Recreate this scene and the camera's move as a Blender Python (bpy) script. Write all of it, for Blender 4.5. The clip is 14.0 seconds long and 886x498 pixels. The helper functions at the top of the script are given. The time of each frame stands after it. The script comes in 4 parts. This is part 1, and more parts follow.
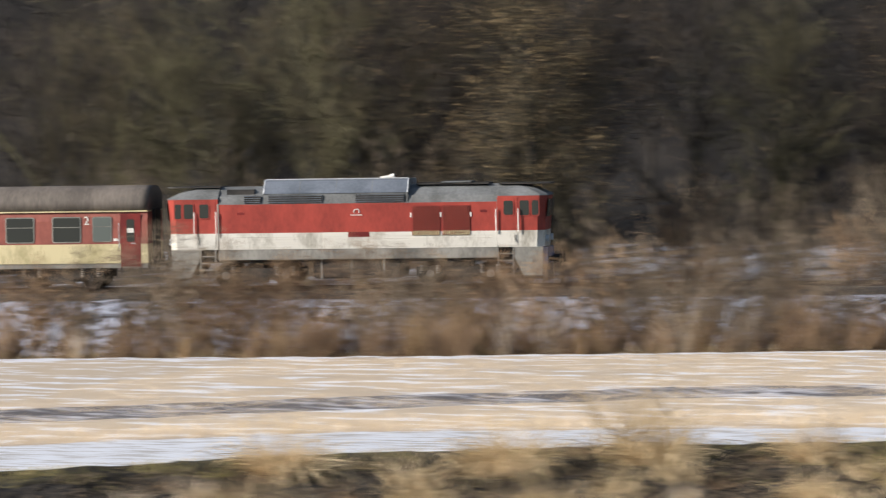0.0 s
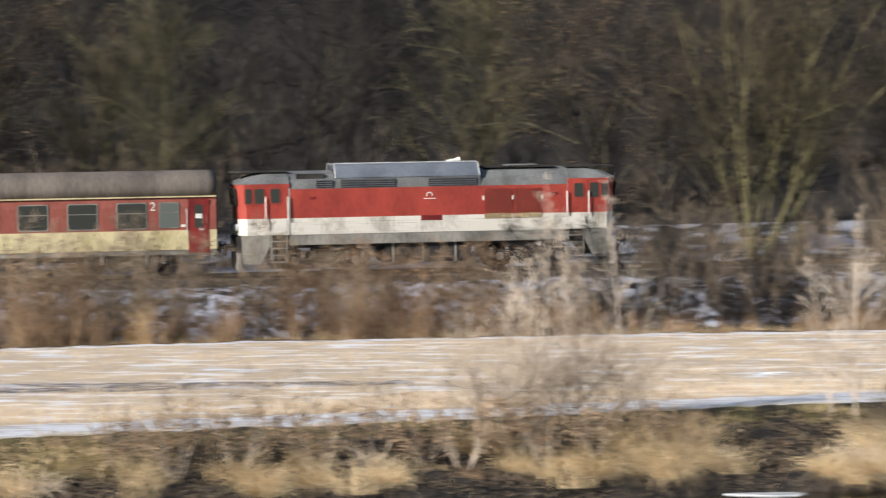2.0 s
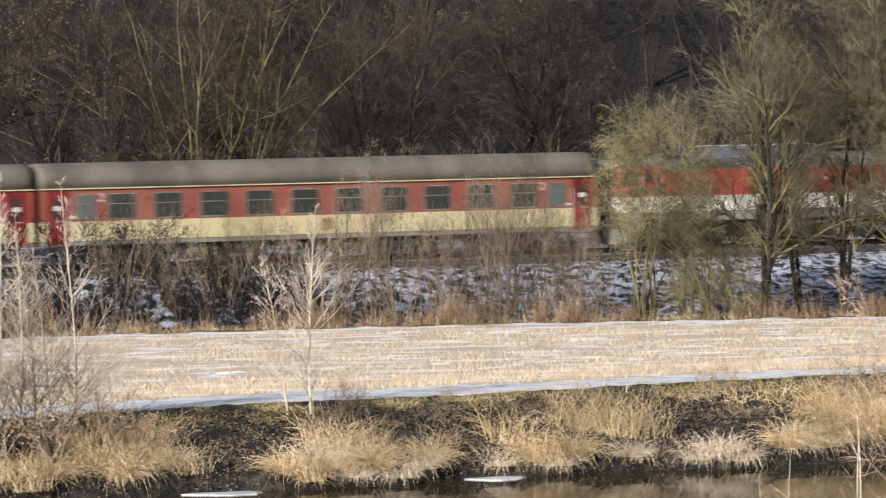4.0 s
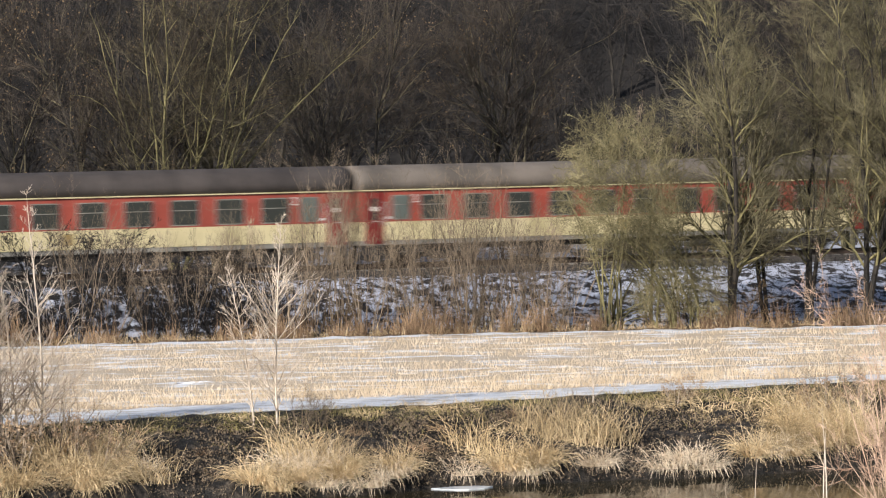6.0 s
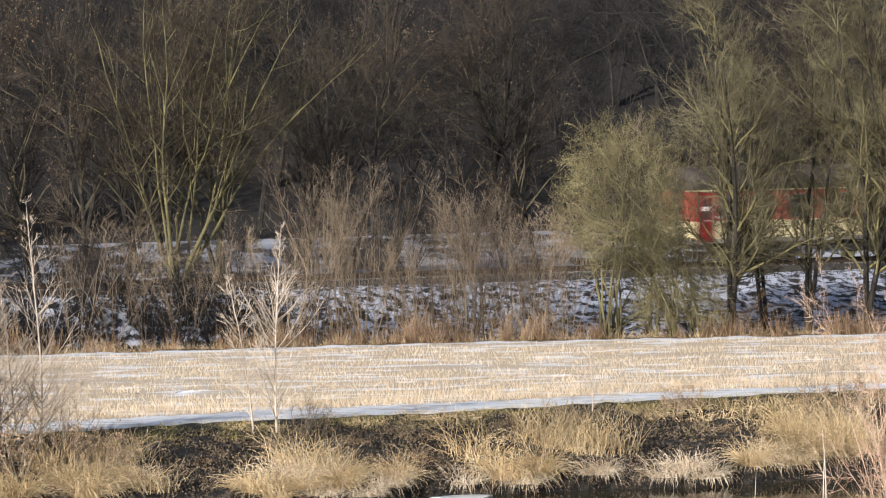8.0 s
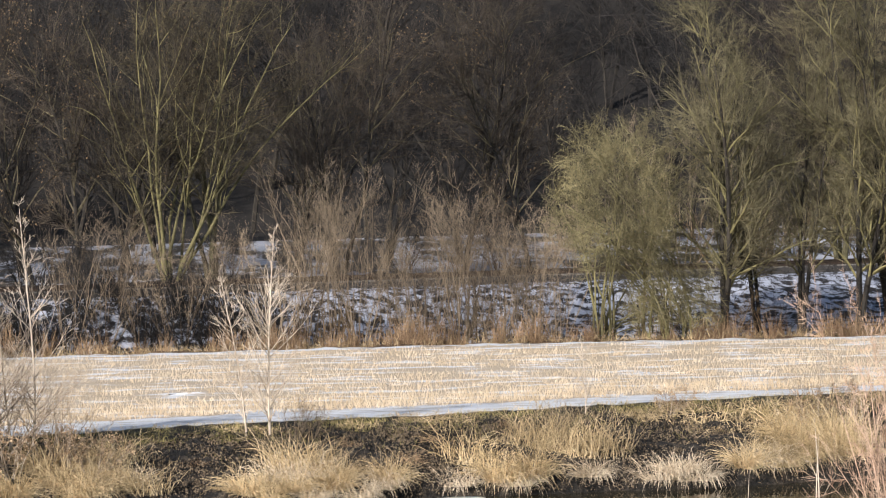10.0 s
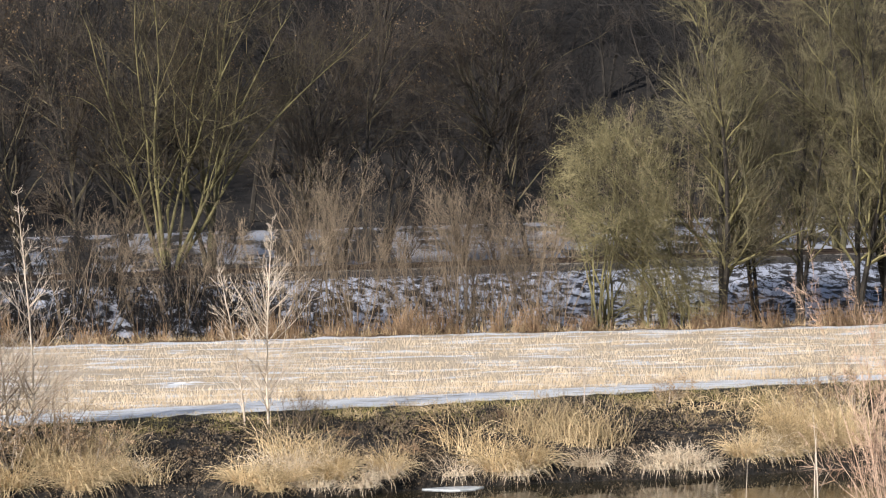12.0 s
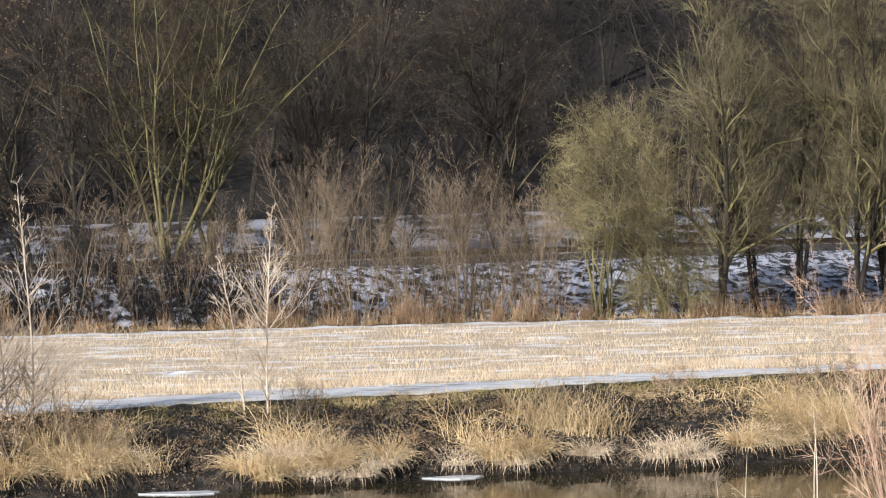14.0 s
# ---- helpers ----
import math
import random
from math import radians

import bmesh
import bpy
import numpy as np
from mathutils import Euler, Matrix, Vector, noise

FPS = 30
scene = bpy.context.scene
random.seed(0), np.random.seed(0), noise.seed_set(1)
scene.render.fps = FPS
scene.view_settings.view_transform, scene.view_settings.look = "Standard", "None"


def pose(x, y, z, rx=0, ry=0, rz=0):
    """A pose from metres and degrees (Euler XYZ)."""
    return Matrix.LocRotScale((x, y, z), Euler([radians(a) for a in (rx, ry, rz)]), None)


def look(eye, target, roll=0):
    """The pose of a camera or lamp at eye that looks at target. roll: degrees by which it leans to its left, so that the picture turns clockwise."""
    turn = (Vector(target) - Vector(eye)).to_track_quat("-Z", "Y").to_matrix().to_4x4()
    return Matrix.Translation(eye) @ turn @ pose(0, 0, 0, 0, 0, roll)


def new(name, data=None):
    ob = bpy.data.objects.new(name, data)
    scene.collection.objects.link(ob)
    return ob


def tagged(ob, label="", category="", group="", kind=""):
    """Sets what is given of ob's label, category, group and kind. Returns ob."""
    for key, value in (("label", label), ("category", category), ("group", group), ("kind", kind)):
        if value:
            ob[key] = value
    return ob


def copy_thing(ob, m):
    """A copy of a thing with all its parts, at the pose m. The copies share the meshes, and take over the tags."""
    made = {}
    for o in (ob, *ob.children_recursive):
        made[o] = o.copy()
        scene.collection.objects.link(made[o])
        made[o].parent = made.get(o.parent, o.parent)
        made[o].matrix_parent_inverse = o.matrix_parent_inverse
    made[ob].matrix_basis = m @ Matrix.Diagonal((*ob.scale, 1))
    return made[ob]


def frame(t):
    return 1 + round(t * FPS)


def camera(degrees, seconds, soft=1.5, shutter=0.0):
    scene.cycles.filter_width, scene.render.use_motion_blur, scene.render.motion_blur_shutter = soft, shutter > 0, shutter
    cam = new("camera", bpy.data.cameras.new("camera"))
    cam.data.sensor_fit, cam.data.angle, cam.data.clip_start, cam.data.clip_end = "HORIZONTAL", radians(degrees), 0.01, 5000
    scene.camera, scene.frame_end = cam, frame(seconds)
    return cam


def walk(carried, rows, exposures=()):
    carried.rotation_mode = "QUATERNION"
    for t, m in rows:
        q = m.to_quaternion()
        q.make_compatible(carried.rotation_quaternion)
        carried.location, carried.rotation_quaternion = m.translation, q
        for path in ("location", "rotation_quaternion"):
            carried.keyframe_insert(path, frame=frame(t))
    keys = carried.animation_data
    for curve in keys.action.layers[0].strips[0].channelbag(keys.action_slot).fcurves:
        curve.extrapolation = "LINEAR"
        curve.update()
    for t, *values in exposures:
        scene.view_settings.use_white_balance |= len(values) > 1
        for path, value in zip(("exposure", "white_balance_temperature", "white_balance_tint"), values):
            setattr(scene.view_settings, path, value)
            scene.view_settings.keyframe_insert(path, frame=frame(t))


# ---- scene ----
# The camera stands on a slope above the pond and swings to follow the train; its base is not level.
EYE, LEAN = 8.0, 0.95
cam = camera(16.0, 14.0, soft=1.2, shutter=0.6)
TURNS = [
    (0.0, -23.09, -2.503, 0.0), (0.5, -18.124, -2.523, 0.0), (1.0, -13.7, -2.534, 0.0),
    (1.5, -10.049, -2.526, 0.0), (2.0, -6.594, -2.521, 0.02), (2.5, -3.217, -2.486, 0.03),
    (3.0, 0.0, -2.5, 0.04), (3.5, 2.347, -2.541, 0.02), (4.0, 3.295, -2.508, 0.0),
    (4.2, 3.56, -2.482, 0.0), (5.2, 3.91, -2.39, 0.0), (6.3, 3.9, -2.30, 0.0), (6.5, 3.872, -2.273, 0.0), (7.0, 3.869, -2.198, 0.0),
    (7.5, 3.907, -2.164, 0.0), (8.0, 3.914, -2.174, 0.0), (8.2, 3.92, -2.175, 0.0), (10.3, 4.06, -2.13, 0.0),
    (10.5, 4.069, -2.146, 0.0), (11.0, 4.068, -2.211, 0.0), (11.5, 4.069, -2.262, 0.0),
    (12.0, 4.068, -2.325, 0.0), (12.5, 4.069, -2.384, 0.0), (13.0, 4.074, -2.426, 0.0),
    (13.5, 4.078, -2.483, 0.0), (14.0, 4.073, -2.524, 0.0),
]
walk(cam, [(t, pose(0, 0, EYE, 0, LEAN, 0) @ pose(0, 0, 0, 90 + up, 0, -turn) @ pose(0, 0, 0, 0, 0, roll))
           for t, turn, up, roll in TURNS], exposures=[(0.0, 0.0), (14.0, 0.0)])

# Low winter sun behind the camera, from its left.
SUN_AZ, SUN_EL = radians(-135), radians(26)
sun_way = Vector((math.sin(SUN_AZ) * math.cos(SUN_EL), math.cos(SUN_AZ) * math.cos(SUN_EL), math.sin(SUN_EL)))
world = bpy.data.worlds.new("world")
scene.world = world
world.use_nodes = True
sky = world.node_tree.nodes.new("ShaderNodeTexSky")
sky.sky_type, sky.sun_disc = "NISHITA", False
sky.sun_elevation, sky.sun_rotation = SUN_EL, SUN_AZ
back = world.node_tree.nodes["Background"]
back.inputs["Strength"].default_value = 0.10
world.node_tree.links.new(sky.outputs[0], back.inputs["Color"])
sun = new("sun", bpy.data.lights.new("sun", "SUN"))
sun.data.energy, sun.data.angle, sun.data.color = 6.25, radians(0.6), (1.0, 0.925, 0.845)
sun.matrix_world = look(sun_way * 300, (0, 0, 0))


# ---- materials ----
def material(name, dark, light, scale=4.0, rough=0.8, fine=60.0, bump=0.3, depth=0.02, metal=0.0, stretch=(1, 1, 1), spread=0.0, lo=0.35, hi=0.65):
    """A surface of two colours in a coarse and a fine noise, with relief; spread varies it from object to object."""
    m = bpy.data.materials.new(name)
    m.use_nodes = True
    n, k = m.node_tree.nodes, m.node_tree.links
    bsdf = n["Principled BSDF"]
    co = n.new("ShaderNodeTexCoord")
    mp = n.new("ShaderNodeMapping")
    mp.inputs["Scale"].default_value = stretch
    k.new(co.outputs["Object"], mp.inputs["Vector"])
    coarse, grain = n.new("ShaderNodeTexNoise"), n.new("ShaderNodeTexNoise")
    coarse.inputs["Scale"].default_value, coarse.inputs["Detail"].default_value = scale, 5
    grain.inputs["Scale"].default_value, grain.inputs["Detail"].default_value = fine, 3
    k.new(mp.outputs[0], coarse.inputs["Vector"])
    k.new(mp.outputs[0], grain.inputs["Vector"])
    mix = n.new("ShaderNodeMath")
    mix.operation = "MULTIPLY_ADD"
    mix.inputs[1].default_value = 0.35
    k.new(grain.outputs["Fac"], mix.inputs[0])
    k.new(coarse.outputs["Fac"], mix.inputs[2])
    last = mix.outputs[0]
    if spread:
        info = n.new("ShaderNodeObjectInfo")
        geo = n.new("ShaderNodeNewGeometry")
        both = n.new("ShaderNodeMath")
        both.operation = "ADD"
        k.new(info.outputs["Random"], both.inputs[0])
        k.new(geo.outputs["Random Per Island"], both.inputs[1])
        more = n.new("ShaderNodeMath")
        more.operation = "MULTIPLY_ADD"
        more.inputs[1].default_value = spread
        k.new(both.outputs[0], more.inputs[0])
        k.new(last, more.inputs[2])
        last = more.outputs[0]
    ramp = n.new("ShaderNodeValToRGB")
    off = 0.175 + spread
    ramp.color_ramp.elements[0].position, ramp.color_ramp.elements[1].position = lo + off, hi + off
    ramp.color_ramp.elements[0].color, ramp.color_ramp.elements[1].color = (*dark, 1), (*light, 1)
    k.new(last, ramp.inputs[0])
    k.new(ramp.outputs[0], bsdf.inputs["Base Color"])
    bsdf.inputs["Roughness"].default_value, bsdf.inputs["Metallic"].default_value = rough, metal
    if bump:
        b = n.new("ShaderNodeBump")
        b.inputs["Strength"].default_value, b.inputs["Distance"].default_value = bump, depth
        k.new(mix.outputs[0], b.inputs["Height"])
        k.new(b.outputs[0], bsdf.inputs["Normal"])
    return m


SNOW = (0.72, 0.76, 0.84)
soil = material("wet_soil", (0.007, 0.0065, 0.006), (0.085, 0.068, 0.052), 3.4, 0.85, 18, 1.0, 0.2, lo=0.44, hi=0.72)
path_snow = material("trodden_snow", (0.42, 0.40, 0.38), (0.74, 0.77, 0.83), 1.6, 0.6, 10, 0.6, 0.06, stretch=(0.4, 2.0, 1), lo=0.36, hi=0.52)
furrow = material("wet_furrow", (0.10, 0.092, 0.095), (0.60, 0.60, 0.64), 0.9, 0.8, 8, 0.6, 0.06, stretch=(0.25, 1.5, 1), lo=0.46, hi=0.66)
straw_ground = material("stubble_ground", (0.51, 0.422, 0.32), (0.74, 0.76, 0.81), 0.9, 0.8, 12, 0.5, 0.04, stretch=(0.45, 1.2, 1), lo=0.535, hi=0.60)
ditch_ground = material("dead_leaf_ground", (0.05, 0.032, 0.018), (0.17, 0.10, 0.05), 1.5, 0.9, 12, 0.8, 0.08)
edge_snow = material("field_edge_snow", (0.34, 0.26, 0.17), SNOW, 1.2, 0.7, 8, 0.5, 0.05, stretch=(0.35, 1.6, 1), lo=0.40, hi=0.48)
# Old embankment snow; the slope's shade is put into its blue-grey tone.
bank_snow = material("shaded_patchy_snow", (0.018, 0.016, 0.017), (0.47, 0.51, 0.62), 2.6, 0.8, 12.0, 0.4, 0.05, lo=0.455, hi=0.54)
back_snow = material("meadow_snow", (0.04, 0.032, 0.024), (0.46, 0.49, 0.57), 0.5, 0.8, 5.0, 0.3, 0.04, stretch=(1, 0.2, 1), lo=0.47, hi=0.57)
# Leaf litter with the wood's shade put into its near-black colour.
litter = material("shaded_forest_floor", (0.006, 0.0055, 0.006), (0.02, 0.017, 0.015), 0.5, 0.95, 5, 0.8, 0.15)
ballast = material("track_ballast", (0.02, 0.018, 0.017), (0.085, 0.075, 0.065), 3.0, 0.9, 25, 0.9, 0.08)
turf = material("winter_turf", (0.008, 0.007, 0.005), (0.11, 0.092, 0.04), 2.6, 0.9, 14, 0.9, 0.12, lo=0.46, hi=0.70)
moss_bark = material("mossy_bark", (0.0369, 0.0328, 0.0246), (0.1804, 0.164, 0.082), 1.2, 0.9, 12, 0.8, 0.03, spread=0.15)
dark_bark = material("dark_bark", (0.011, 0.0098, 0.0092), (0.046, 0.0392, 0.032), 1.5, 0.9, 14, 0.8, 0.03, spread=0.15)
moss_twig = material("mossy_twig", (0.046, 0.041, 0.025), (0.155, 0.138, 0.076), 0.5, 0.9, 8, 0.0, spread=0.2)
brown_twig = material("brown_twig", (0.024, 0.0195, 0.016), (0.088, 0.070, 0.054), 0.4, 0.9, 8, 0.0, spread=0.2)
tan_twig = material("tan_twig", (0.13, 0.10, 0.07), (0.38, 0.30, 0.215), 0.5, 0.9, 8, 0.0, spread=0.2)
rod_twig = material("pale_brown_rod", (0.10, 0.076, 0.053), (0.29, 0.228, 0.165), 0.4, 0.9, 8, 0.0, spread=0.2)
olive_twig = material("olive_brown_twig", (0.040, 0.033, 0.021), (0.145, 0.119, 0.072), 0.4, 0.9, 8, 0.0, spread=0.2)
willow_twig = material("willow_twig", (0.12, 0.105, 0.055), (0.355, 0.315, 0.172), 0.5, 0.9, 8, 0.0, spread=0.2)
yellow_twig = material("yellow_moss_twig", (0.073, 0.064, 0.037), (0.215, 0.191, 0.112), 0.4, 0.9, 8, 0.0, spread=0.2)
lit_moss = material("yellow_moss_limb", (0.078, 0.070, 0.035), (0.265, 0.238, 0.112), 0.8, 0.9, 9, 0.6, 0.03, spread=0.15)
wood_limb = material("brown_mossy_limb", (0.040, 0.034, 0.024), (0.17, 0.147, 0.09), 0.8, 0.9, 9, 0.6, 0.03, spread=0.15)
wheat_twig = material("wheat_twig", (0.28, 0.215, 0.15), (0.62, 0.505, 0.375), 0.7, 0.85, 8, 0.0, spread=0.2)
gold_reed = material("golden_reed", (0.26, 0.165, 0.08), (0.60, 0.43, 0.25), 0.7, 0.85, 8, 0.0, spread=0.2)
gold_leaf = material("golden_leaf", (0.15, 0.106, 0.053), (0.355, 0.262, 0.14), 0.7, 0.85, 8, 0.0, spread=0.2)
# Near-black twigs: the shade they stand in is part of the colour.
shaded_twig = material("shaded_twig", (0.006, 0.0055, 0.0062), (0.0205, 0.018, 0.0185), 0.5, 0.9, 8, 0.0, spread=0.2)
pale_twig = material("pale_twig", (0.40, 0.32, 0.25), (0.76, 0.66, 0.55), 0.9, 0.8, 8, 0.0, spread=0.2)
orange_leaf = material("orange_leaf", (0.30, 0.20, 0.12), (0.60, 0.44, 0.29), 0.9, 0.8, 8, 0.0, spread=0.25)
pink_twig = material("reddish_twig", (0.42, 0.27, 0.19), (0.78, 0.58, 0.45), 0.9, 0.8, 8, 0.0, spread=0.2)
litter_leaf = material("fallen_leaf", (0.010, 0.0085, 0.007), (0.19, 0.145, 0.098), 0.9, 0.85, 8, 0.0, spread=0.35, lo=0.42, hi=0.75)
dry_leaf = material("withered_leaf", (0.085, 0.058, 0.032), (0.21, 0.145, 0.08), 0.9, 0.85, 8, 0.0, spread=0.25)
straw = material("dry_straw", (0.46, 0.335, 0.175), (0.86, 0.69, 0.44), 0.8, 0.8, 8, 0.0, spread=0.2)
pale_straw = material("pale_straw", (0.53, 0.42, 0.29), (0.84, 0.722, 0.565), 0.8, 0.8, 8, 0.0, spread=0.2)
tan_straw = material("tan_straw", (0.30, 0.22, 0.115), (0.72, 0.565, 0.35), 0.8, 0.8, 8, 0.0, spread=0.2)
brown_reed = material("brown_reed", (0.14, 0.086, 0.050), (0.43, 0.295, 0.18), 0.7, 0.85, 8, 0.0, spread=0.2)
green_blade = material("olive_blade", (0.09, 0.08, 0.03), (0.38, 0.325, 0.13), 0.7, 0.85, 8, 0.0, spread=0.2)
red_paint = material("weathered_red_paint", (0.25, 0.034, 0.025), (0.41, 0.06, 0.042), 0.9, 0.5, 9, 0.08, 0.005, stretch=(0.9, 1, 0.5))
coach_red = material("dull_red_paint", (0.24, 0.048, 0.034), (0.385, 0.08, 0.055), 0.7, 0.5, 7, 0.08, 0.005, stretch=(0.9, 1, 0.5))
faded_red = material("faded_red_paint", (0.21, 0.058, 0.043), (0.34, 0.10, 0.075), 0.7, 0.55, 7, 0.08, 0.005, stretch=(0.9, 1, 0.5))
dusty_roof = material("dusty_roof", (0.10, 0.086, 0.074), (0.20, 0.172, 0.148), 0.5, 0.7, 8, 0.1, 0.006, stretch=(1.2, 0.4, 0.4))
deep_red = material("dark_red_door", (0.14, 0.012, 0.012), (0.25, 0.024, 0.02), 1.0, 0.45, 9, 0.05, 0.004)
white_paint = material("grimy_white_paint", (0.34, 0.32, 0.27), (0.72, 0.70, 0.64), 1.1, 0.5, 10, 0.08, 0.005, stretch=(0.9, 1, 0.5), lo=0.28, hi=0.55)
cream_paint = material("cream_paint", (0.36, 0.31, 0.16), (0.66, 0.58, 0.35), 0.9, 0.55, 8, 0.08, 0.005, stretch=(0.9, 1, 0.5), lo=0.28, hi=0.55)
grey_paint = material("grimy_grey_paint", (0.13, 0.125, 0.115), (0.32, 0.31, 0.28), 0.9, 0.6, 9, 0.1, 0.005, stretch=(0.9, 1, 0.5))
roof_grey = material("loco_roof_grey", (0.10, 0.105, 0.105), (0.20, 0.21, 0.215), 0.8, 0.6, 9, 0.1, 0.005)
hood_grey = material("pale_hood_grey", (0.095, 0.112, 0.14), (0.16, 0.185, 0.225), 0.8, 0.45, 9, 0.05, 0.004)
rim_grey = material("light_rim_grey", (0.45, 0.48, 0.52), (0.66, 0.68, 0.70), 2.0, 0.4, 9, 0.05, 0.004)
coach_roof = material("sooty_roof", (0.042, 0.035, 0.033), (0.092, 0.078, 0.072), 0.5, 0.65, 8, 0.1, 0.006, stretch=(1.2, 0.4, 0.4))
soot = material("sooty_metal", (0.010, 0.010, 0.010), (0.045, 0.040, 0.036), 1.8, 0.7, 12, 0.4, 0.01)
steel = material("worn_steel", (0.20, 0.18, 0.16), (0.42, 0.39, 0.36), 1.8, 0.4, 12, 0.2, 0.004, metal=0.7)
rust = material("rusty_rail", (0.03, 0.022, 0.017), (0.075, 0.052, 0.04), 2.5, 0.75, 20, 0.3, 0.006, metal=0.2)
sleeper_grey = material("old_concrete", (0.16, 0.15, 0.14), (0.30, 0.28, 0.26), 2.0, 0.9, 20, 0.4, 0.01)
# Bluish shade of the leading buffer beam, given as its colour.
shade_blue = material("beam_shade_blue", (0.09, 0.12, 0.22), (0.16, 0.20, 0.34), 1.2, 0.5, 9, 0.1, 0.004)
letter_white = material("lettering_white", (0.70, 0.68, 0.64), (0.86, 0.84, 0.80), 2.0, 0.5, 20, 0.0)
ice = material("thin_ice", (0.55, 0.60, 0.66), (0.80, 0.84, 0.88), 1.5, 0.25, 8, 0.2, 0.01)


def glass_material(name, tint, rough):
    m = bpy.data.materials.new(name)
    m.use_nodes = True
    b = m.node_tree.nodes["Principled BSDF"]
    b.inputs["Base Color"].default_value = (*tint, 1)
    b.inputs["Roughness"].default_value = rough
    b.inputs["IOR"].default_value = 1.5
    return m


dark_glass = glass_material("dusty_dark_glass", (0.046, 0.050, 0.046), 0.15)
milk_glass = glass_material("frosted_glass", (0.12, 0.14, 0.13), 0.3)


def water_material():
    m = bpy.data.materials.new("still_water")
    m.use_nodes = True
    n, k = m.node_tree.nodes, m.node_tree.links
    b = n["Principled BSDF"]
    b.inputs["Base Color"].default_value = (0.035, 0.030, 0.018, 1)
    b.inputs["Roughness"].default_value, b.inputs["IOR"].default_value = 0.05, 1.33
    co, wave, bm = n.new("ShaderNodeTexCoord"), n.new("ShaderNodeTexNoise"), n.new("ShaderNodeBump")
    wave.inputs["Scale"].default_value = 3.0
    bm.inputs["Strength"].default_value, bm.inputs["Distance"].default_value = 0.12, 0.02
    k.new(co.outputs["Object"], wave.inputs["Vector"])
    k.new(wave.outputs["Fac"], bm.inputs["Height"])
    k.new(bm.outputs[0], b.inputs["Normal"])
    return m


pond_water = water_material()


# ---- building helpers ----
def mesh_of(name, verts, faces, mats, slots=None):
    me = bpy.data.meshes.new(name)
    me.from_pydata([tuple(v) for v in verts], [], [tuple(f) for f in faces])
    for m in (mats if isinstance(mats, (list, tuple)) else [mats]):
        me.materials.append(m)
    if slots is not None:
        me.polygons.foreach_set("material_index", np.asarray(slots, dtype=np.int32))
    me.update()
    return me


def part(name, bm, mat, parent, label=""):
    """A bmesh or mesh as one object under a thing or part."""
    if isinstance(bm, bmesh.types.BMesh):
        me = bpy.data.meshes.new(name)
        bmesh.ops.recalc_face_normals(bm, faces=bm.faces)
        bm.to_mesh(me)
        bm.free()
        me.materials.append(mat)
    else:
        me = bm
    ob = new(name, me)
    ob.parent = parent
    if label:
        ob["label"] = label
    return ob


def loft(bm, loops, cap=True):
    """Joins loops of equally many points by quads."""
    rings = [[bm.verts.new(p) for p in loop] for loop in loops]
    for a, b in zip(rings, rings[1:]):
        for i in range(len(a)):
            j = (i + 1) % len(a)
            bm.faces.new((a[i], a[j], b[j], b[i]))
    if cap:
        bm.faces.new(rings[0][::-1])
        bm.faces.new(rings[-1])
    return bm


def box(x0, x1, y0, y1, z0, z1, bevel=0.0, bm=None):
    own = bmesh.new() if bm is None else bm
    loft(own, [[(x0, y0, z), (x1, y0, z), (x1, y1, z), (x0, y1, z)] for z in (z0, z1)])
    if bevel:
        bmesh.ops.bevel(own, geom=own.edges[:], offset=bevel, segments=2, affect="EDGES")
    return own


def rounded(x0, x1, z0, z1, r, y0, y1, bm=None):
    """A slab with rounded corners in the x-z plane, from y0 to y1."""
    own = bmesh.new() if bm is None else bm
    ring = []
    for cx, cz, a0 in ((x1 - r, z1 - r, 0), (x0 + r, z1 - r, 90), (x0 + r, z0 + r, 180), (x1 - r, z0 + r, 270)):
        for k in range(4):
            a = radians(a0 + 30 * k)
            ring.append((cx + r * math.cos(a), cz + r * math.sin(a)))
    return loft(own, [[(x, y, z) for x, z in ring] for y in (y0, y1)])


def bar(p, q, r, sides=6, bm=None):
    own = bmesh.new() if bm is None else bm
    p, q = Vector(p), Vector(q)
    d = (q - p).normalized()
    u = d.orthogonal().normalized()
    w = d.cross(u)
    loft(own, [[c + r * (math.cos(2 * math.pi * i / sides) * u + math.sin(2 * math.pi * i / sides) * w) for i in range(sides)] for c in (p, q)])
    return own


def extruded(section, x0, x1, bm=None):
    """A y-z outline drawn out along x."""
    own = bmesh.new() if bm is None else bm
    return loft(own, [[(x, y, z) for y, z in section] for x in (x0, x1)])


